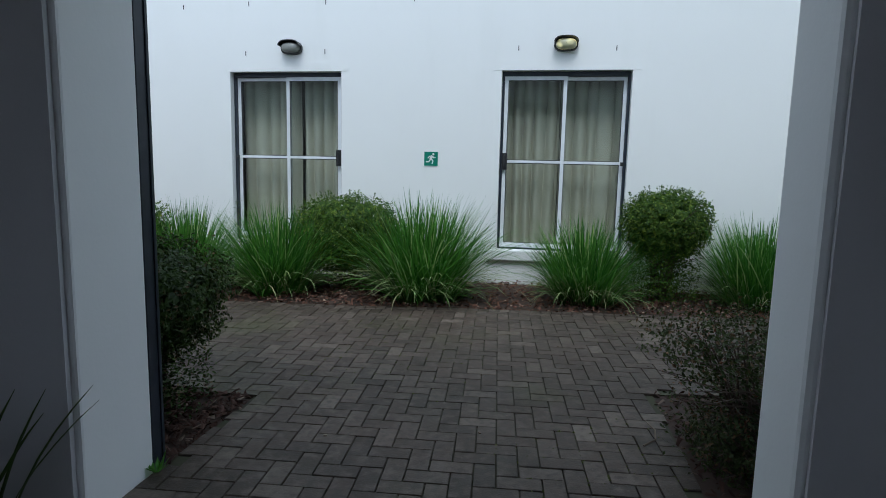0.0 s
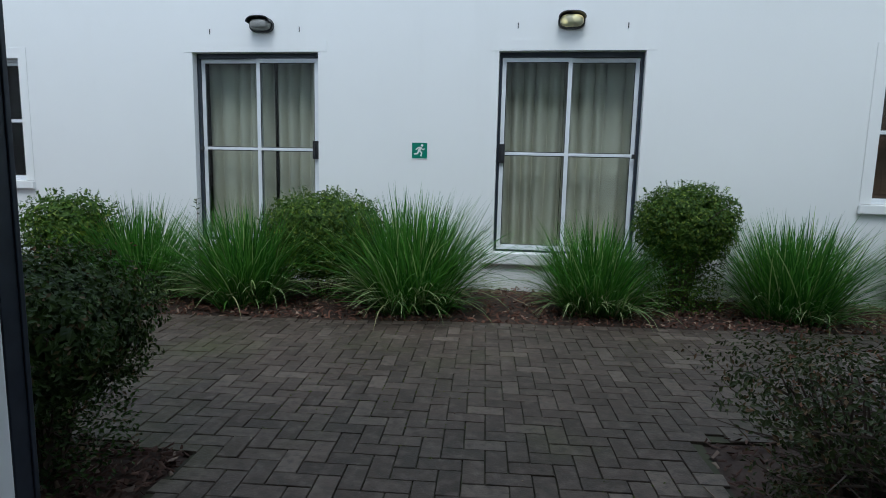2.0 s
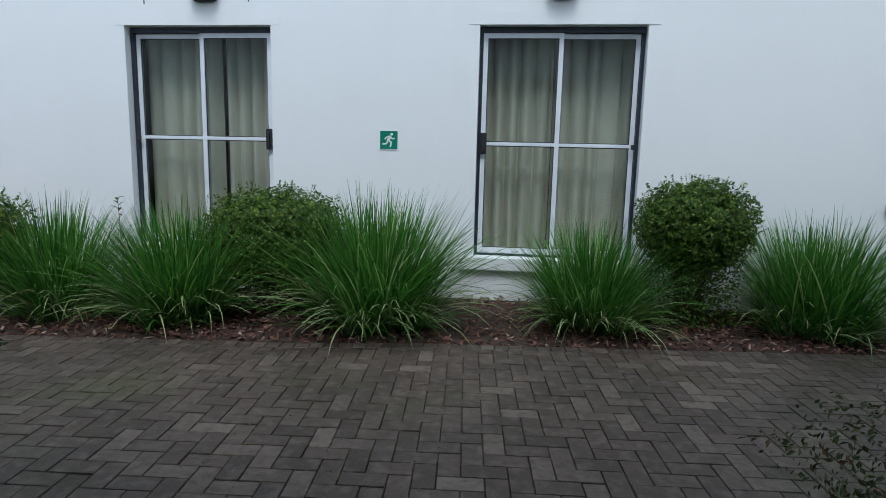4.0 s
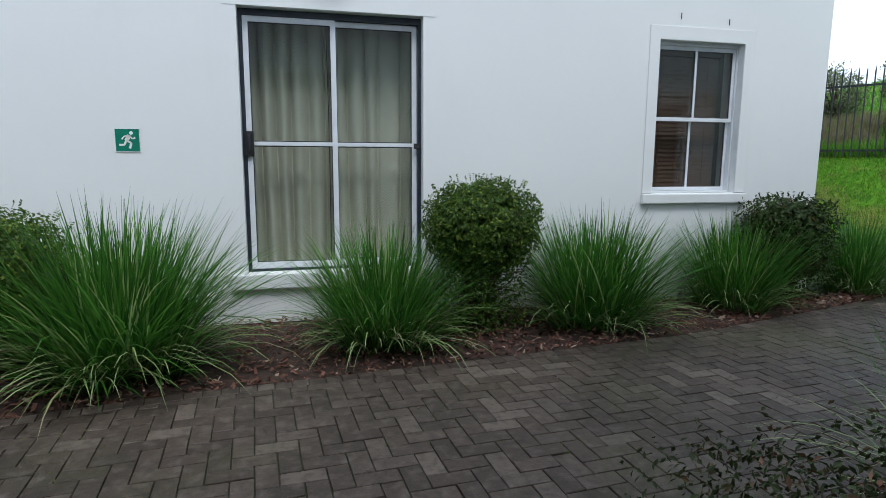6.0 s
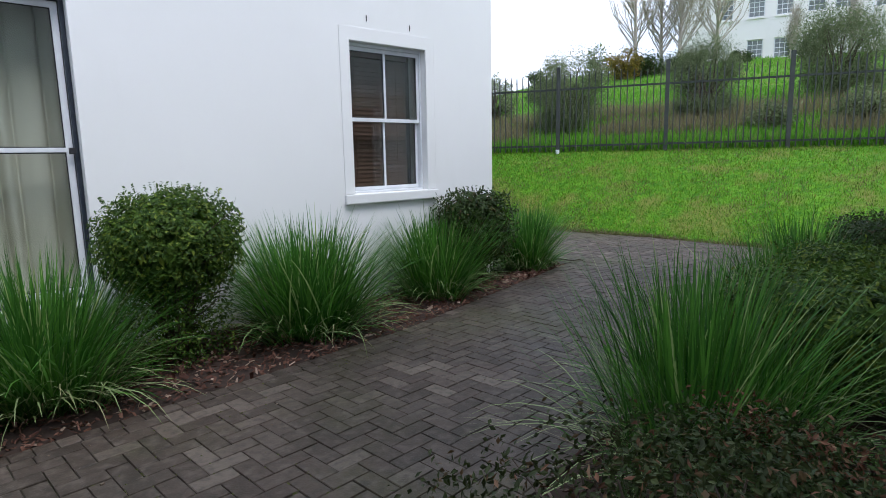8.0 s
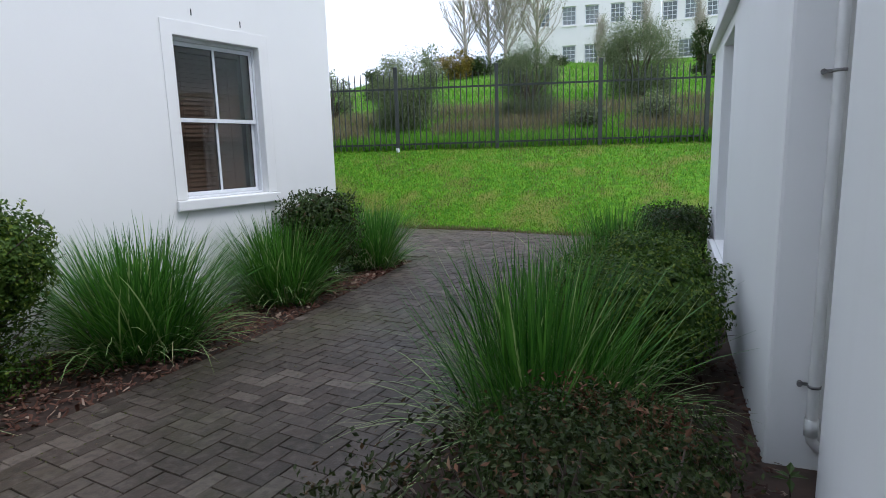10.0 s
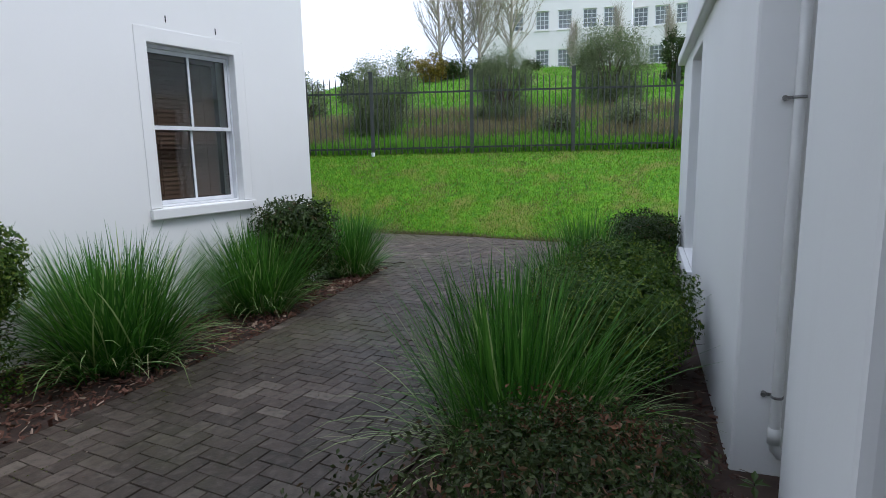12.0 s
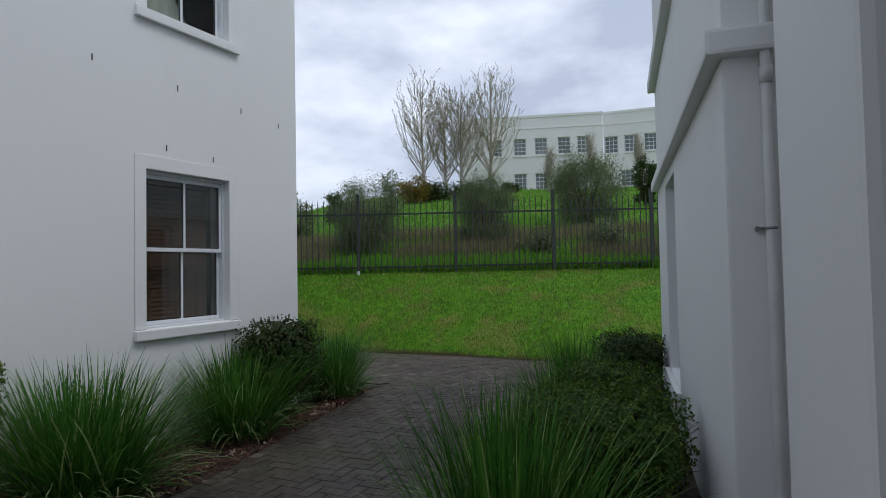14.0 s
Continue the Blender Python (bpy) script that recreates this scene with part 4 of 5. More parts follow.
def stalk(x, y, height, leaf, seed, label):
    """One thin stem with a whorl of pointed leaves at its tip."""
    rnd = random.Random(seed)
    t = thing("sprout", label, "weed", at=pose(x, y, -0.015))
    part("stem", Geo().tube([(0, 0, 0), (0.012, 0.006, height * 0.5), (-0.006, 0.012, height)], [0.004, 0.003, 0.002], 5), TWIG, t, "thin brown stem")
    for i in range(7):
        az, el = i * 2.4, rnd.uniform(-0.2, 0.8)
        d = Vector((math.cos(az) * math.cos(el), math.sin(az) * math.cos(el), math.sin(el))) * leaf
        w = Vector((-math.sin(az), math.cos(az), 0)) * leaf * 0.22
        b = Vector((-0.006, 0.012, height * (1 - 0.02 * i)))
        part("leaf", Geo().add([b, b + d * 0.45 + w, b + d - Vector((0, 0, leaf * 0.2)), b + d * 0.45 - w, b + d * 0.45 - Vector((0, 0, leaf * 0.06))], [(0, 4, 1), (1, 4, 2), (2, 4, 3), (3, 4, 0)]), LEAF_DARK, t)
    return t


stalk(-2.72, 5.72, 0.98, 0.07, 5, "tall thin sprout standing among the tufts")
stalk(2.78, 2.42, 0.19, 0.065, 6, "dark leafy sprout at the wall's foot")


# bark mulch in the beds
def mulch(name, seed, n, place, label, mat=CHIP):
    rnd = random.Random(seed)
    g = Geo()
    for _ in range(n):
        x, y = place(rnd)
        m = pose(x, y, -0.012 + rnd.random() ** 2 * 0.05, rnd.gauss(0, 22), rnd.gauss(0, 22), rnd.uniform(0, 360))
        a, b, c = rnd.uniform(0.008, 0.034), rnd.uniform(0.004, 0.014), rnd.uniform(0.0015, 0.005)
        g.add([m @ Vector(q) for q in ((-a, -b, 0), (a * 0.8, -b * 0.7, 0), (a, b * 0.6, 0), (-a * 0.7, b, 0), (0, 0, c))], [(0, 1, 4), (1, 2, 4), (2, 3, 4), (3, 0, 4)])
    return solid(name, g, mat, label, "mulch", kind="stuff")


def in_north(r):
    x = r.uniform(-4.6, 6.4)
    e = bed_edge(x)
    return x, r.uniform(e - 0.015, min(NY, e + 1.5) if x < 5.4 else e + 0.3)


mulch("bark_mulch", 51, 11000, in_north, "reddish-brown bark mulch in the north bed")
mulch("bark_mulch", 52, 3200, lambda r: (lambda x: (x, r.uniform(2.45, south_edge(x) + 0.01)))(r.uniform(1.1, 4.5)), "bark mulch beside the path, shade in its colour", CHIP_SHADED)
mulch("bark_mulch", 53, 1800, lambda r: (r.uniform(-2.3, -1.235), r.uniform(2.35, 3.16)), "bark mulch and dry leaves by the opening, shade in its colour", CHIP_SHADED)

# dry twigs and pale crumbs on the paving
rnd = random.Random(91)
g = Geo()
for _ in range(70):
    x, y = rnd.uniform(-2.5, 4.5), rnd.uniform(2.6, 5.7)
    if -1.2 < x < 1.05 or y > 4.2:
        s = rnd.uniform(0.003, 0.009)
        g.box(-s, s, -s * 0.7, s * 0.7, 0, s * 0.6, pose(x, y, 0.001, 0, 0, rnd.uniform(0, 180)))
solid("pebble_crumbs", g, LITTER, "pale crumbs scattered on the brick paving", "litter", kind="stuff")
solid("fallen_stem", Geo().tube([(0.92, 2.95, 0.006), (0.99, 3.02, 0.012), (1.01, 3.14, 0.01), (0.98, 3.26, 0.006)], [0.005, 0.005, 0.004, 0.002], 6), LITTER, "curved dry stem lying on the paving", "twig")

# ---- boundary fence ----
fence = thing("fence", "dark grey steel palisade fence along the lawn", "fence")
fdir = Vector((0.456, -0.89, 0)).normalized()
P0 = Vector((11.295, 10.595, 0))


def on_fence(s):
    p = P0 + fdir * s
    p.z = rise(fence_x(p.y) - 0.03, p.y) - 0.02
    return p


frot = math.degrees(math.atan2(fdir.y, fdir.x))
post_me = bevelled(Geo().box(-0.04, 0.04, -0.04, 0.04, 0, 1.86).box(-0.045, 0.045, -0.045, 0.045, 1.86, 1.875).mesh("post", STEEL), 0.004)
picket_me = Geo().prism([(-0.0105, -0.0105), (0.0105, -0.0105), (0.0105, 0.0105), (-0.0105, 0.0105)], 0.05, 1.66).add(
    [(-0.0105, -0.004, 1.66), (0.0105, -0.004, 1.66), (0.0, -0.004, 1.76), (-0.0105, 0.004, 1.66), (0.0105, 0.004, 1.66), (0.0, 0.004, 1.76)], [(0, 1, 2), (5, 4, 3), (0, 2, 5, 3), (1, 4, 5, 2)]).mesh("picket", STEEL)
SPAN = 2.26
for k in range(-6, 5):
    a, b = on_fence(k * SPAN), on_fence((k + 1) * SPAN)
    part("post", post_me, STEEL, fence, "square steel post").matrix_basis = pose(a.x, a.y, a.z, 0, 0, frot)
    for z in (0.17, 1.40):
        d = b - a
        m = pose(a.x, a.y, a.z + z, 0, 0, frot) @ pose(0, 0, 0, 0, -math.degrees(math.atan2(d.z, math.hypot(d.x, d.y))), 0)
        part("rail", Geo().box(0.03, d.length - 0.03, -0.018, 0.018, -0.02, 0.02, m), STEEL, fence)
    for i in range(1, 17):
        p = a.lerp(b, i / 17) - Vector((0.89, 0.456, 0)) * 0.034
        part("picket", picket_me, STEEL, fence).matrix_basis = pose(p.x, p.y, p.z, 0, 0, frot)
solid("marker_box", Geo().box(-0.03, 0.03, -0.03, 0.03, 0, 0.10, pose(11.22, 10.55, 1.38)), ALU, "small white marker at the fence foot", "marker", bevel=0.01)

# ---- grass on the lawn and the hill ----
def blades(name, seed, n, place, mat, h, w, label, lean=0.5):
    pr = random.Random(seed)
    g = Geo()
    for _ in range(n):
        x, y = place(pr)
        z = rise(x, y)
        a, l = pr.uniform(0, 6.28), pr.gauss(0, lean)
        hh, ww = h * pr.uniform(0.5, 1.3), w * pr.uniform(0.6, 1.3)
        dx, dy = math.cos(a) * ww, math.sin(a) * ww
        b = pr.uniform(0, 6.28)
        g.add([(x - dx, y - dy, z - 0.01), (x + dx, y + dy, z - 0.01), (x + math.cos(b) * hh * abs(l), y + math.sin(b) * hh * abs(l), z + hh)], [(0, 1, 2)])
    return solid(name, g, mat, label, "grass", kind="stuff")


def on_lawn(r):
    while True:
        y = r.uniform(2.5, 13)
        e, f = lawn_edge(y), fence_x(y)
        u = r.random() ** 1.2
        x = e + 0.02 + (f + 0.2 - e) * u
        return x, y


def on_hill(r):
    az, d = math.radians(r.uniform(6, 46)), 14.2 + 40 * r.random() ** 1.8
    return 0.3 + d * math.cos(az), 2.4 + d * math.sin(az)


def straw_patch(r):
    while True:
        x, y = on_hill(r)
        d = math.hypot(x - 0.3, y - 2.4)
        if 15.2 < d < 22 and noise.noise((x * 0.35, y * 0.35, 9)) > -0.08:
            return x, y


blades("lawn_grass", 61, 60000, on_lawn, TURF_BLADE, 0.05, 0.006, "short bright green lawn grass with dry patches", 0.7)
blades("dry_lawn_patch", 66, 10000, lambda r: next(p for p in iter(lambda: on_lawn(r), None) if noise.noise((p[0] * 1.1, p[1] * 1.1, 4)) + 0.5 * noise.noise((p[0] * 3.3, p[1] * 3.3, 7)) > 0.12), STRAW, 0.045, 0.006, "dry yellow-brown patches in the lawn", 0.8)
blades("lawn_edge_tufts", 62, 6000, lambda r: (lambda y: (lawn_edge(y) + abs(r.gauss(0, 0.05)), y))(r.uniform(4, 10)), STRAW, 0.05, 0.006, "dry grass fringe along the paving", 0.9)
blades("hill_grass", 63, 42000, lambda r: on_hill(r), WILD_BLADE, 0.20, 0.022, "long green grass on the hillside", 0.5)
blades("straw_grass", 64, 16000, straw_patch, STRAW, 0.38, 0.014, "dry brown grass patches on the hillside", 0.45)
blades("fence_weeds", 65, 6000, lambda r: (lambda s, q: (P0.x + fdir.x * s + 0.89 * q, P0.y + fdir.y * s + 0.456 * q))(r.uniform(-8, 9), abs(r.gauss(0.1, 0.35))), WILD_BLADE, 0.28, 0.014, "long green weeds along the fence foot", 0.5)


def polar(az, d):
    a = math.radians(az)
    x, y = 0.3 + d * math.cos(a), 2.43 + d * math.sin(a)
    return x, y, rise(x, y)


def bush(az, d, w, top, seed, mat, label, leaves=5200, size=0.06, low=0.04):
    """A loose hillside bush: limbs from one foot, each with its own cloud of small leaves; top is its crown's height over the court."""
    rnd = random.Random(seed)
    x, y, z = polar(az, d)
    h = top - z + 0.05
    t = thing("bush", label, "bush", "hillside bushes", at=pose(x, y, z - 0.05))
    s, g = Geo(), Geo()
    heads = []
    for i in range(34):
        a, u = rnd.uniform(0, 6.28), rnd.uniform(-1, 1)
        k = rnd.uniform(0.45, 0.78)
        e = Vector((math.cos(a) * math.sqrt(1 - u * u) * w / 2 * k, math.sin(a) * math.sqrt(1 - u * u) * w / 2 * k, h * (0.5 + 0.5 * u * k)))
        s.tube([(0, 0, 0), e * 0.45 + Vector((rnd.gauss(0, 0.05), rnd.gauss(0, 0.05), 0.08 * h)), e], [0.04, 0.025, 0.008], 5)
        heads.append((e, w * rnd.uniform(0.12, 0.22)))
        if i % 3 == 0:
            # low side shoots that reach the grass
            a = rnd.uniform(0, 6.28)
            heads.append((Vector((math.cos(a) * w * 0.27, math.sin(a) * w * 0.27, h * rnd.uniform(0.08, 0.3))), w * rnd.uniform(0.1, 0.17)))
    for _ in range(leaves):
        e, r = rnd.choice(heads)
        d3 = Vector((rnd.gauss(0, 1), rnd.gauss(0, 1), rnd.gauss(0, 1))).normalized()
        p = e + d3 * r * min(1.25, abs(rnd.gauss(0.75, 0.3))) * (1 + 0.4 * noise.noise(d3 * 2 + e))
        p.z += 0.25 * r * rnd.random()
        if p.z < low:
            p.z = low + rnd.random() * 0.2
        leaf_at(g, p, (d3 + Vector((rnd.gauss(0, 0.7), rnd.gauss(0, 0.7), rnd.gauss(0, 0.7)))).normalized(), size * rnd.uniform(0.6, 1.3), rnd, 0.35)
    part("woody_frame", s, TWIG, t)
    part("crown", g, mat, t)
    return t


OL = "loose grey-green bush on the grassy hillside"
bush(35.7, 17.2, 2.6, 4.35, 71, LEAF_OLIVE, OL, 42000, 0.026)
bush(24.2, 17.6, 2.2, 4.40, 72, LEAF_OLIVE, OL, 36000, 0.026)
bush(14.4, 22.5, 3.4, 5.95, 73, LEAF_OLIVE, OL, 42000, 0.033)
bush(9.1, 33, 1.5, 7.5, 74, LEAF_DARK, "dark green conical bush on the hillside", 5000, 0.07)
bush(42.6, 23, 2.0, 4.6, 75, LEAF_OLIVE, OL, 5000, 0.055)
bush(12.6, 17.0, 1.5, 2.75, 76, LEAF_OLIVE, "low grey-green scrub behind the fence", 3000, 0.045)
bush(38.6, 30, 1.6, 5.7, 77, LEAF_DARK, "dark green bush on the hill's brow", 3000, 0.07)
bush(31.2, 40, 2.6, 8.1, 78, LEAF_GOLD, "golden flowering bush on the hill's brow", 3600, 0.09)
bush(33.3, 42, 1.8, 8.9, 79, LEAF_OLIVE, "thin dark bush on the hill's brow", 1100, 0.10)
bush(29.0, 41, 2.8, 7.4, 80, LEAF_DARK, "dark green bush on the hill's brow", 3000, 0.10)
bush(26.2, 42, 2.6, 7.5, 81, LEAF_DARK, "dark green bush on the hill's brow", 3000, 0.10)
bush(21.6, 48, 1.8, 8.4, 82, LEAF_DARK, "small rounded bush before the far house", 1800, 0.1)
bush(19.0, 16.2, 1.2, 2.5, 83, LEAF_OLIVE, "low grey-green scrub behind the fence", 2200, 0.045)


def poplar(az, d, h, w, seed, label, buds=1600):
    """A tall narrow tree, nearly bare: trunk, rising limbs, twigs and small buds."""
    rnd = random.Random(seed)
    x, y, z = polar(az, d)
    t = thing("tree", label, "tree", "bare trees on the hill", at=pose(x, y, z - 0.1))
    trunk, limbs, bud = Geo(), Geo(), Geo()
    axis = [Vector((0.12 * math.sin(u * 3 + seed), 0.1 * math.cos(u * 2.3 + seed), u * h)) for u in (i / 8 for i in range(9))]
    trunk.tube(axis, [0.14 * (1 - i / 8) + 0.012 for i in range(9)], 7)
    ends = []
    for i in range(64):
        u = 0.14 + 0.7 * (i / 64) + rnd.uniform(-0.02, 0.02)
        b = axis[min(8, int(u * 8))].lerp(axis[min(8, int(u * 8) + 1)], u * 8 - int(u * 8))
        a = rnd.uniform(0, 6.28)
        reach = w / 2 * (1 - 0.75 * max(0, u - 0.25)) * rnd.uniform(0.55, 1.05)
        L = h * rnd.uniform(0.16, 0.32) * (1.15 - u)
        e = b + Vector((math.cos(a) * reach, math.sin(a) * reach, L + reach * 0.9))
        m = b.lerp(e, 0.5) + Vector((math.cos(a), math.sin(a), -0.5)) * reach * 0.18
        limbs.tube([b, m, e], [0.045 * (1 - u) + 0.014, 0.024 * (1 - u) + 0.01, 0.006], 4)
        for _ in range(int(14 * (1.15 - u))):
            k = rnd.uniform(0.2, 1.0)
            q = (b.lerp(m, k * 2) if k < 0.5 else m.lerp(e, k * 2 - 1))
            f = q + Vector((rnd.gauss(0, 0.22) + math.cos(a) * 0.12, rnd.gauss(0, 0.22) + math.sin(a) * 0.12, rnd.uniform(0.25, 0.95)))
            limbs.tube([q, f], [0.009, 0.004], 3)
            ends.append((q, f))
    for _ in range(buds):
        q, f = rnd.choice(ends)
        leaf_at(bud, q.lerp(f, rnd.uniform(0.2, 1.0)) + Vector((rnd.gauss(0, 0.03), rnd.gauss(0, 0.03), 0)), Vector((rnd.gauss(0, 1), rnd.gauss(0, 1), rnd.gauss(0, 1))).normalized(), 0.045, rnd, 0.6)
    part("trunk", trunk, BARK, t, smooth=True)
    part("branchwork", limbs, BARK, t, "thin bare rising limbs")
    part("bud_haze", bud, LEAF_BUD, t, "sparse pale spring buds")
    return t


BARE = "tall slender nearly bare tree on the hill"
poplar(30.2, 44, 9.4, 4.8, 3, BARE, 3800)
poplar(27.9, 45, 7.8, 4.8, 4, BARE, 5200)
poplar(26.3, 44, 8.4, 4.6, 5, BARE, 5600)
poplar(23.4, 44, 9.4, 5.6, 6, BARE, 4200)
poplar(17.9, 50, 3.8, 0.9, 7, "young bare tree before the far house", 150)
poplar(14.0, 50, 5.0, 0.9, 8, "young bare tree before the far house", 150)
poplar(9.6, 49, 4.6, 0.9, 9, "young bare tree before the far house", 150)

# ---- the far white house on the hill ----
house = thing("house", "far white two-storey house with sash windows", "house")


def house_frame(az0, az1, d):
    p, q = polar(az0, d), polar(az1, d)
    return pose(p[0], p[1], 0, 0, 0, math.degrees(math.atan2(q[1] - p[1], q[0] - p[0]))), math.hypot(q[0] - p[0], q[1] - p[1])


def facade(az0, az1, d, z0, z1, cols, rows, win_w, parapet):
    m, L = house_frame(az0, az1, d)
    def at(az):
        return L * (az0 - az) / (az0 - az1)
    holes = [(at(c) - win_w / 2, at(c) + win_w / 2, r0, r1) for r0, r1, cc in rows for c in cc]
    g = slab_with_holes(0, L, z0, z1, 0, 0.35, holes, m)
    wall = part("wall", g, FARWHITE, house, "white plaster facade")
    part("side_wall", Geo().box(0, 0.35, 0.36, 9, z0, z1, m).box(L - 0.35, L, 0.36, 9, z0, z1, m).box(0, L, 8.7, 9, z0, z1, m), FARWHITE, house)
    part("roof", Geo().box(0.36, L - 0.36, 0.36, 8.6, z1 - 0.5, z1 - 0.3, m), FARWHITE, house)
    part("parapet", Geo().box(-0.04, L + 0.04, -0.05, 0.4, z1, z1 + 0.22, m), FARWHITE, house, "moulded parapet cap")
    part("cornice", Geo().box(-0.06, L + 0.06, -0.035, -0.002, z1 - 1.05, z1 - 0.95, m), FARWHITE, house, "moulded cornice band")
    for a, b, c, e in holes:
        w = part("window", slab_with_holes(a + 0.01, b - 0.01, c + 0.01, e - 0.01, 0.14, 0.2, [(a + 0.07 + i * (b - a - 0.1) / 3, a + 0.07 + (i + 1) * (b - a - 0.1) / 3 - 0.04, c + 0.07 + k * (e - c - 0.1) / 4, c + 0.07 + (k + 1) * (e - c - 0.1) / 4 - 0.04) for i in range(3) for k in range(4)], m), ALU, house, "white many-paned sash window")
        part("pane", Geo().box(a + 0.05, b - 0.05, 0.165, 0.175, c + 0.05, e - 0.05, m), FARGLASS, w)
        part("window_sill", Geo().box(a - 0.1, b + 0.1, -0.08, -0.002, c - 0.14, c - 0.02, m), FARWHITE, w)


facade(26.5, 12.75, 55, 6.5, 15.35, 0, [(11.85, 13.4, (22.95, 20.62, 18.6, 16.4, 14.58)), (8.62, 10.15, (20.62, 18.62))], 1.15, 0)
facade(12.7, 3.0, 56, 6.5, 15.5, 0, [(11.85, 13.4, (12.0, 10.2, 8.45, 5.4)), (8.7, 10.2, (10.6, 8.0, 5.5))], 1.2, 0)

# ---- brick paving, laid in herringbone ----
BL, BW, BH, JOINT = 0.2, 0.1, 0.05, 0.005
PANG = 4.0
lay = pose(0, 0, 0, 0, 0, PANG)


def clip(poly, a, b, c):
    """Keeps the part of poly where a x + b y <= c."""
    out = []
    for i, p in enumerate(poly):
        q = poly[(i + 1) % len(poly)]
        dp, dq = a * p[0] + b * p[1] - c, a * q[0] + b * q[1] - c
        if dp <= 0:
            out.append(p)
        if (dp < 0 < dq) or (dq < 0 < dp):
            t = dp / (dp - dq)
            out.append((p[0] + (q[0] - p[0]) * t, p[1] + (q[1] - p[1]) * t))
    return out


def line_of(f, x):
    s = (f(x + 0.2) - f(x - 0.2)) / 0.4
    return s, f(x) - s * x


def area(p):
    return 0.5 * sum(p[i][0] * p[(i + 1) % len(p)][1] - p[(i + 1) % len(p)][0] * p[i][1] for i in range(len(p)))


def trim(poly, cx, cy):
    """Cuts a brick to the paved ground, leaving room for the edging course."""
    if cy > 4.3 and cx < 6.75:
        s, k = line_of(lambda x: bed_edge(x) - 0.105, cx)
        poly = clip(poly, -s, 1, k)
    if cx < -1.24:
        poly = clip(poly, 0.03, -1, -(3.16 + 0.036))
    elif cx > 1.1 and cy < 6:
        poly = clip(poly, 0.105, -1, -(3.72 - 0.1155))
    if cy < 3.16:
        poly = clip(poly, -1, 0, 1.24)
    if cy < 3.70 and poly:
        poly = clip(poly, 1, 0, 1.1)
    if cx > 8 and poly:
        s = (lawn_edge(cy + 0.2) - lawn_edge(cy - 0.2)) / 0.4
        poly = clip(poly, 1, -s, lawn_edge(cy) - s * cy)
    if cx > 5.2 and cy > 6.9 and cx < 6.9 and poly:
        poly = clip(poly, -0.24, -1, -(0.24 * 6.66 + 6.87))
    return poly


def chamfered(poly, h, c):
    """A brick with a small chamfer round its top."""
    cx, cy = sum(p[0] for p in poly) / len(poly), sum(p[1] for p in poly) / len(poly)
    n = len(poly)
    inner = [(cx + (x - cx) * (1 - c / max(0.02, abs(x - cx) + abs(y - cy))), cy + (y - cy) * (1 - c / max(0.02, abs(x - cx) + abs(y - cy)))) for x, y in poly]
    v = [(x, y, -BH) for x, y in poly] + [(x, y, h - c * 0.7) for x, y in poly] + [(x, y, h) for x, y in inner]
    f = [(i, (i + 1) % n, n + (i + 1) % n, n + i) for i in range(n)] + [(n + i, n + (i + 1) % n, 2 * n + (i + 1) % n, 2 * n + i) for i in range(n)] + [tuple(range(2 * n, 3 * n))]
    return v, f


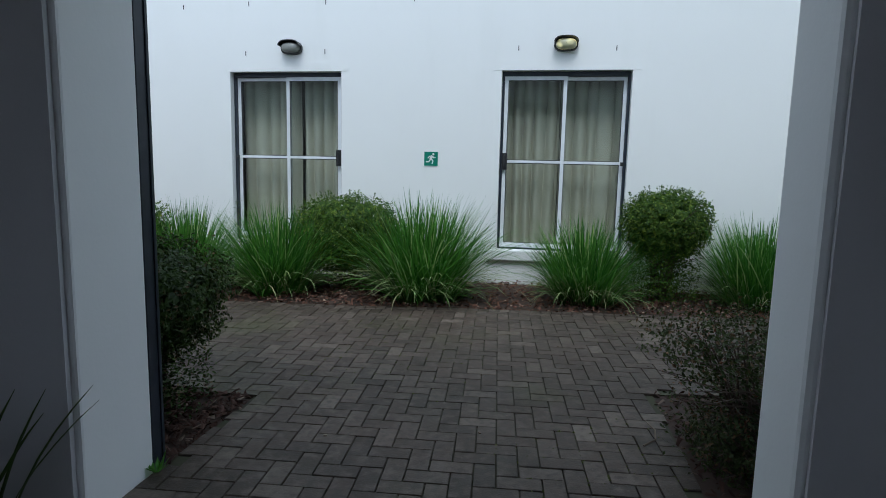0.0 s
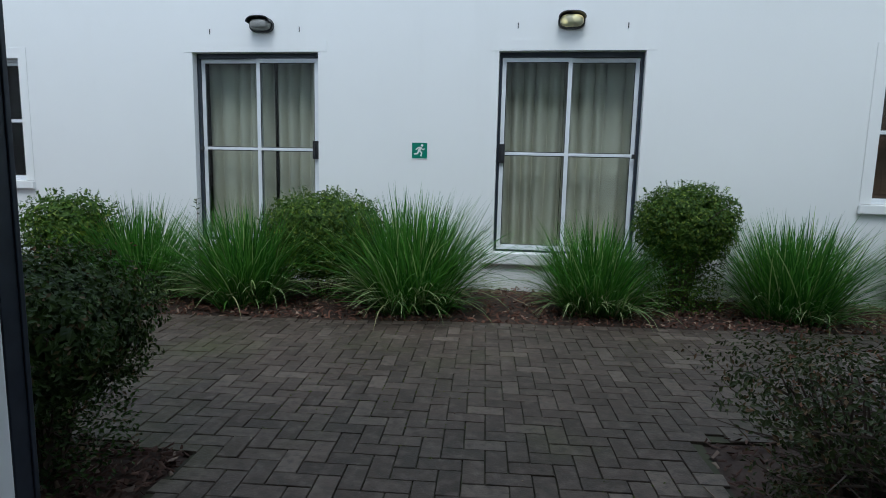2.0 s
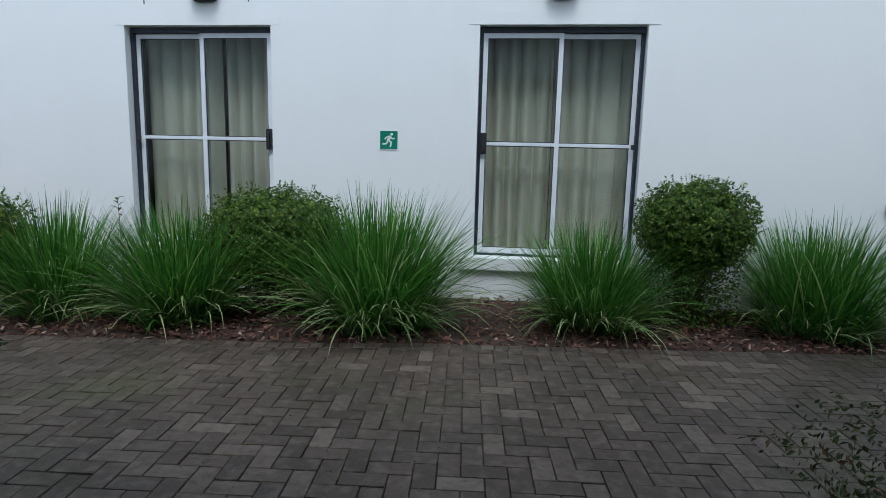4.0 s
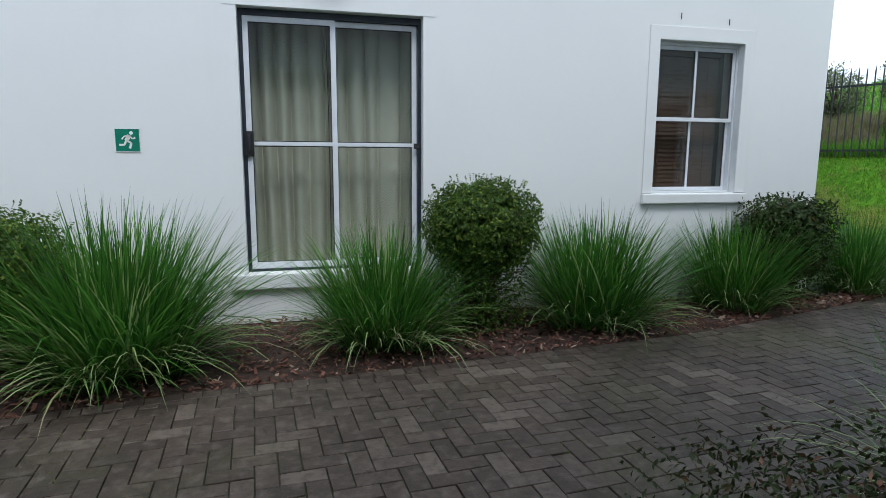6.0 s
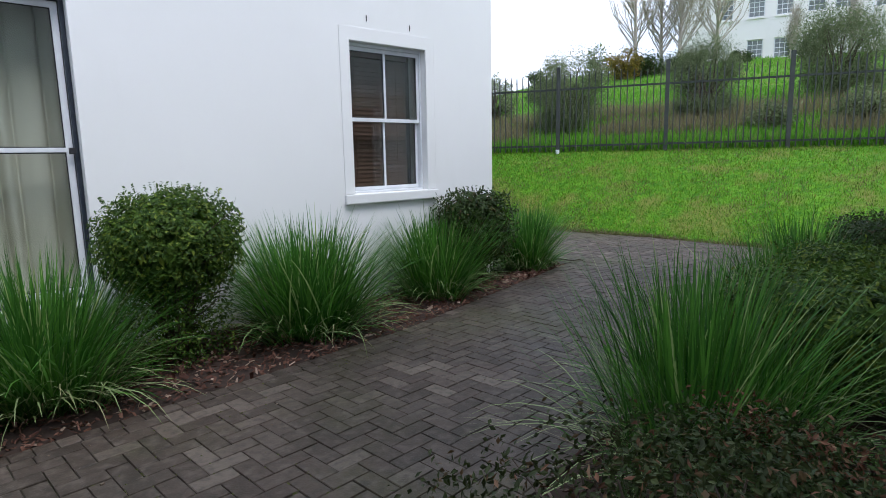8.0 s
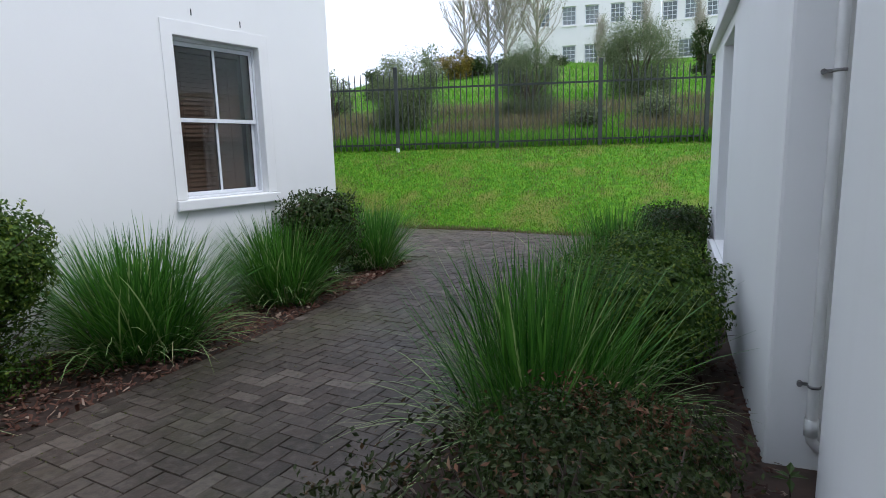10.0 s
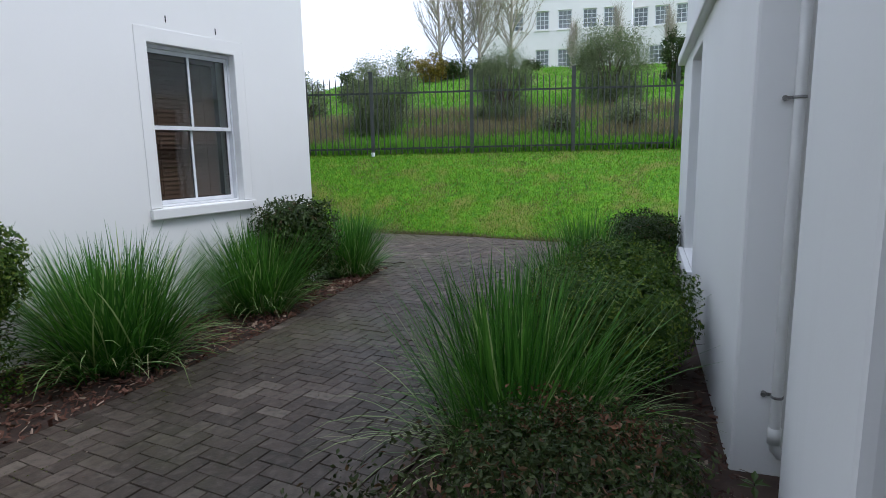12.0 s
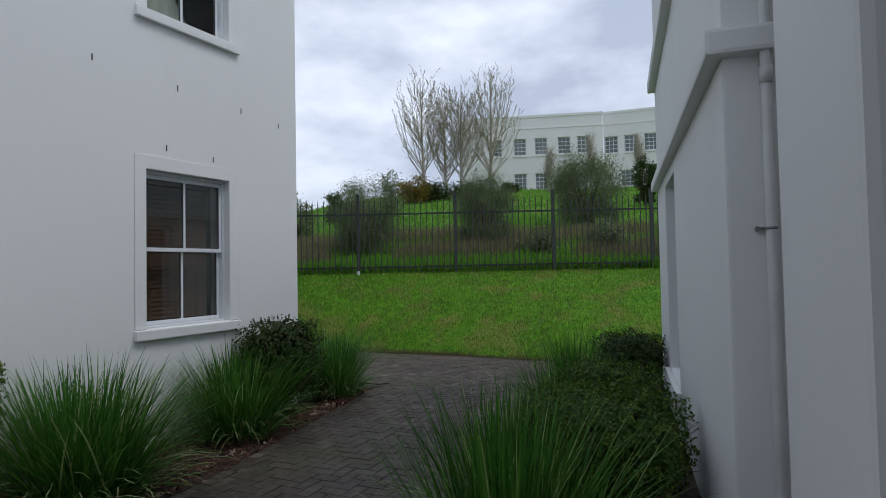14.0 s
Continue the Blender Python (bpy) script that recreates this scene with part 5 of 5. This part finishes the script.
pav = bpy.data.objects["pavement"]
hl, hw = BL / 2 - JOINT / 2, BW / 2 - JOINT / 2
v_, f_ = chamfered([(-hl, -hw), (hl, -hw), (hl, hw), (-hl, hw)], 0.0, 0.005)
brick_me = Geo().add(v_, f_).mesh("brick", PAVER)
rest = Geo()
rnd = random.Random(101)
singles = 0
inv = lay.inverted()
for i in range(-95, 105):
    for j in range(-45, 170):
        k = (i - j) % 4
        if k == 0:
            c, turn = ((i + 1) * BW, (j + 0.5) * BW), 0
        elif k == 3:
            c, turn = ((i + 0.5) * BW, (j + 1) * BW), 90
        else:
            continue
        p = lay @ Vector((c[0], c[1], 0))
        if not (-5.5 < p.x < 9.6 and -1.2 < p.y < 13):
            continue
        if p.y < 3.0 and not (-1.4 < p.x < 1.25):
            continue
        if p.y > 7.2 and p.x < 5.6:
            continue
        tilt = (rnd.gauss(0, 0.35), rnd.gauss(0, 0.35), PANG + turn + rnd.gauss(0, 0.4))
        m = pose(p.x, p.y, rnd.gauss(0, 0.0012), *tilt)
        poly = [tuple((m @ Vector((x, y, 0)))[:2]) for x, y in ((-hl, -hw), (hl, -hw), (hl, hw), (-hl, hw))]
        cut = trim(poly, p.x, p.y)
        if len(cut) < 3 or area(cut) < 0.0015:
            continue
        whole = abs(area(cut) - area(poly)) < 1e-5
        if whole and singles < 300 and -1.0 < p.x < 1.9 and 3.6 < p.y < 5.75:
            part("brick", brick_me, PAVER, pav).matrix_basis = m
            singles += 1
        else:
            v, f = chamfered(cut, rnd.gauss(0, 0.0012), 0.005)
            rest.add(v, f)
# moss in the joints
moss = Geo()
for _ in range(9000):
    i, j = rnd.randint(-50, 60), rnd.randint(0, 66)
    along = rnd.random()
    p = lay @ (Vector(((i + along) * BW, j * BW, 0)) if rnd.random() < 0.5 else Vector((i * BW, (j + along) * BW, 0)))
    if not (-1.2 < p.x < 1.05 or p.y > 4.4) or p.y > bed_edge(p.x) - 0.1 or p.y < 1.5 or p.x > 4:
        continue
    n_ = noise.noise((p.x * 0.9, p.y * 0.9, 2)) + 0.5 * noise.noise((p.x * 3, p.y * 3, 5)) + 0.35 * math.exp(-((p.x - 0.75) ** 2 + (p.y - 2.8) ** 2) / 0.3)
    if n_ < 0.2:
        continue
    m = pose(p.x, p.y, -0.004, 0, 0, rnd.uniform(0, 360))
    a, b = rnd.uniform(0.004, 0.014), rnd.uniform(0.003, 0.006)
    moss.add([m @ Vector(q) for q in ((-a, -b, 0), (a, -b, 0), (a, b, 0), (-a, b, 0), (0, 0, rnd.uniform(0.004, 0.009)))], [(0, 1, 4), (1, 2, 4), (2, 3, 4), (3, 0, 4)])
solid("joint_moss", moss, MOSS, "olive moss growing in the paving joints", "moss", kind="stuff")
# the edging course along the north bed
e_, ef_ = chamfered([(-hw, -hw), (hw, -hw), (hw, hw), (-hw, hw)], 0.0, 0.005)
x = -5.0
while x < 6.5:
    s = (bed_edge(x + 0.2) - bed_edge(x - 0.2)) / 0.4
    a = math.atan(s)
    m = pose(x, bed_edge(x) - 0.052, rnd.gauss(0.001, 0.0012), 0, 0, math.degrees(a))
    rest.add([m @ Vector(q) for q in e_], ef_)
    x += BW * math.cos(a)
tagged(part("brick_rest", rest, PAVER_FAR, pav), kind="stuff")
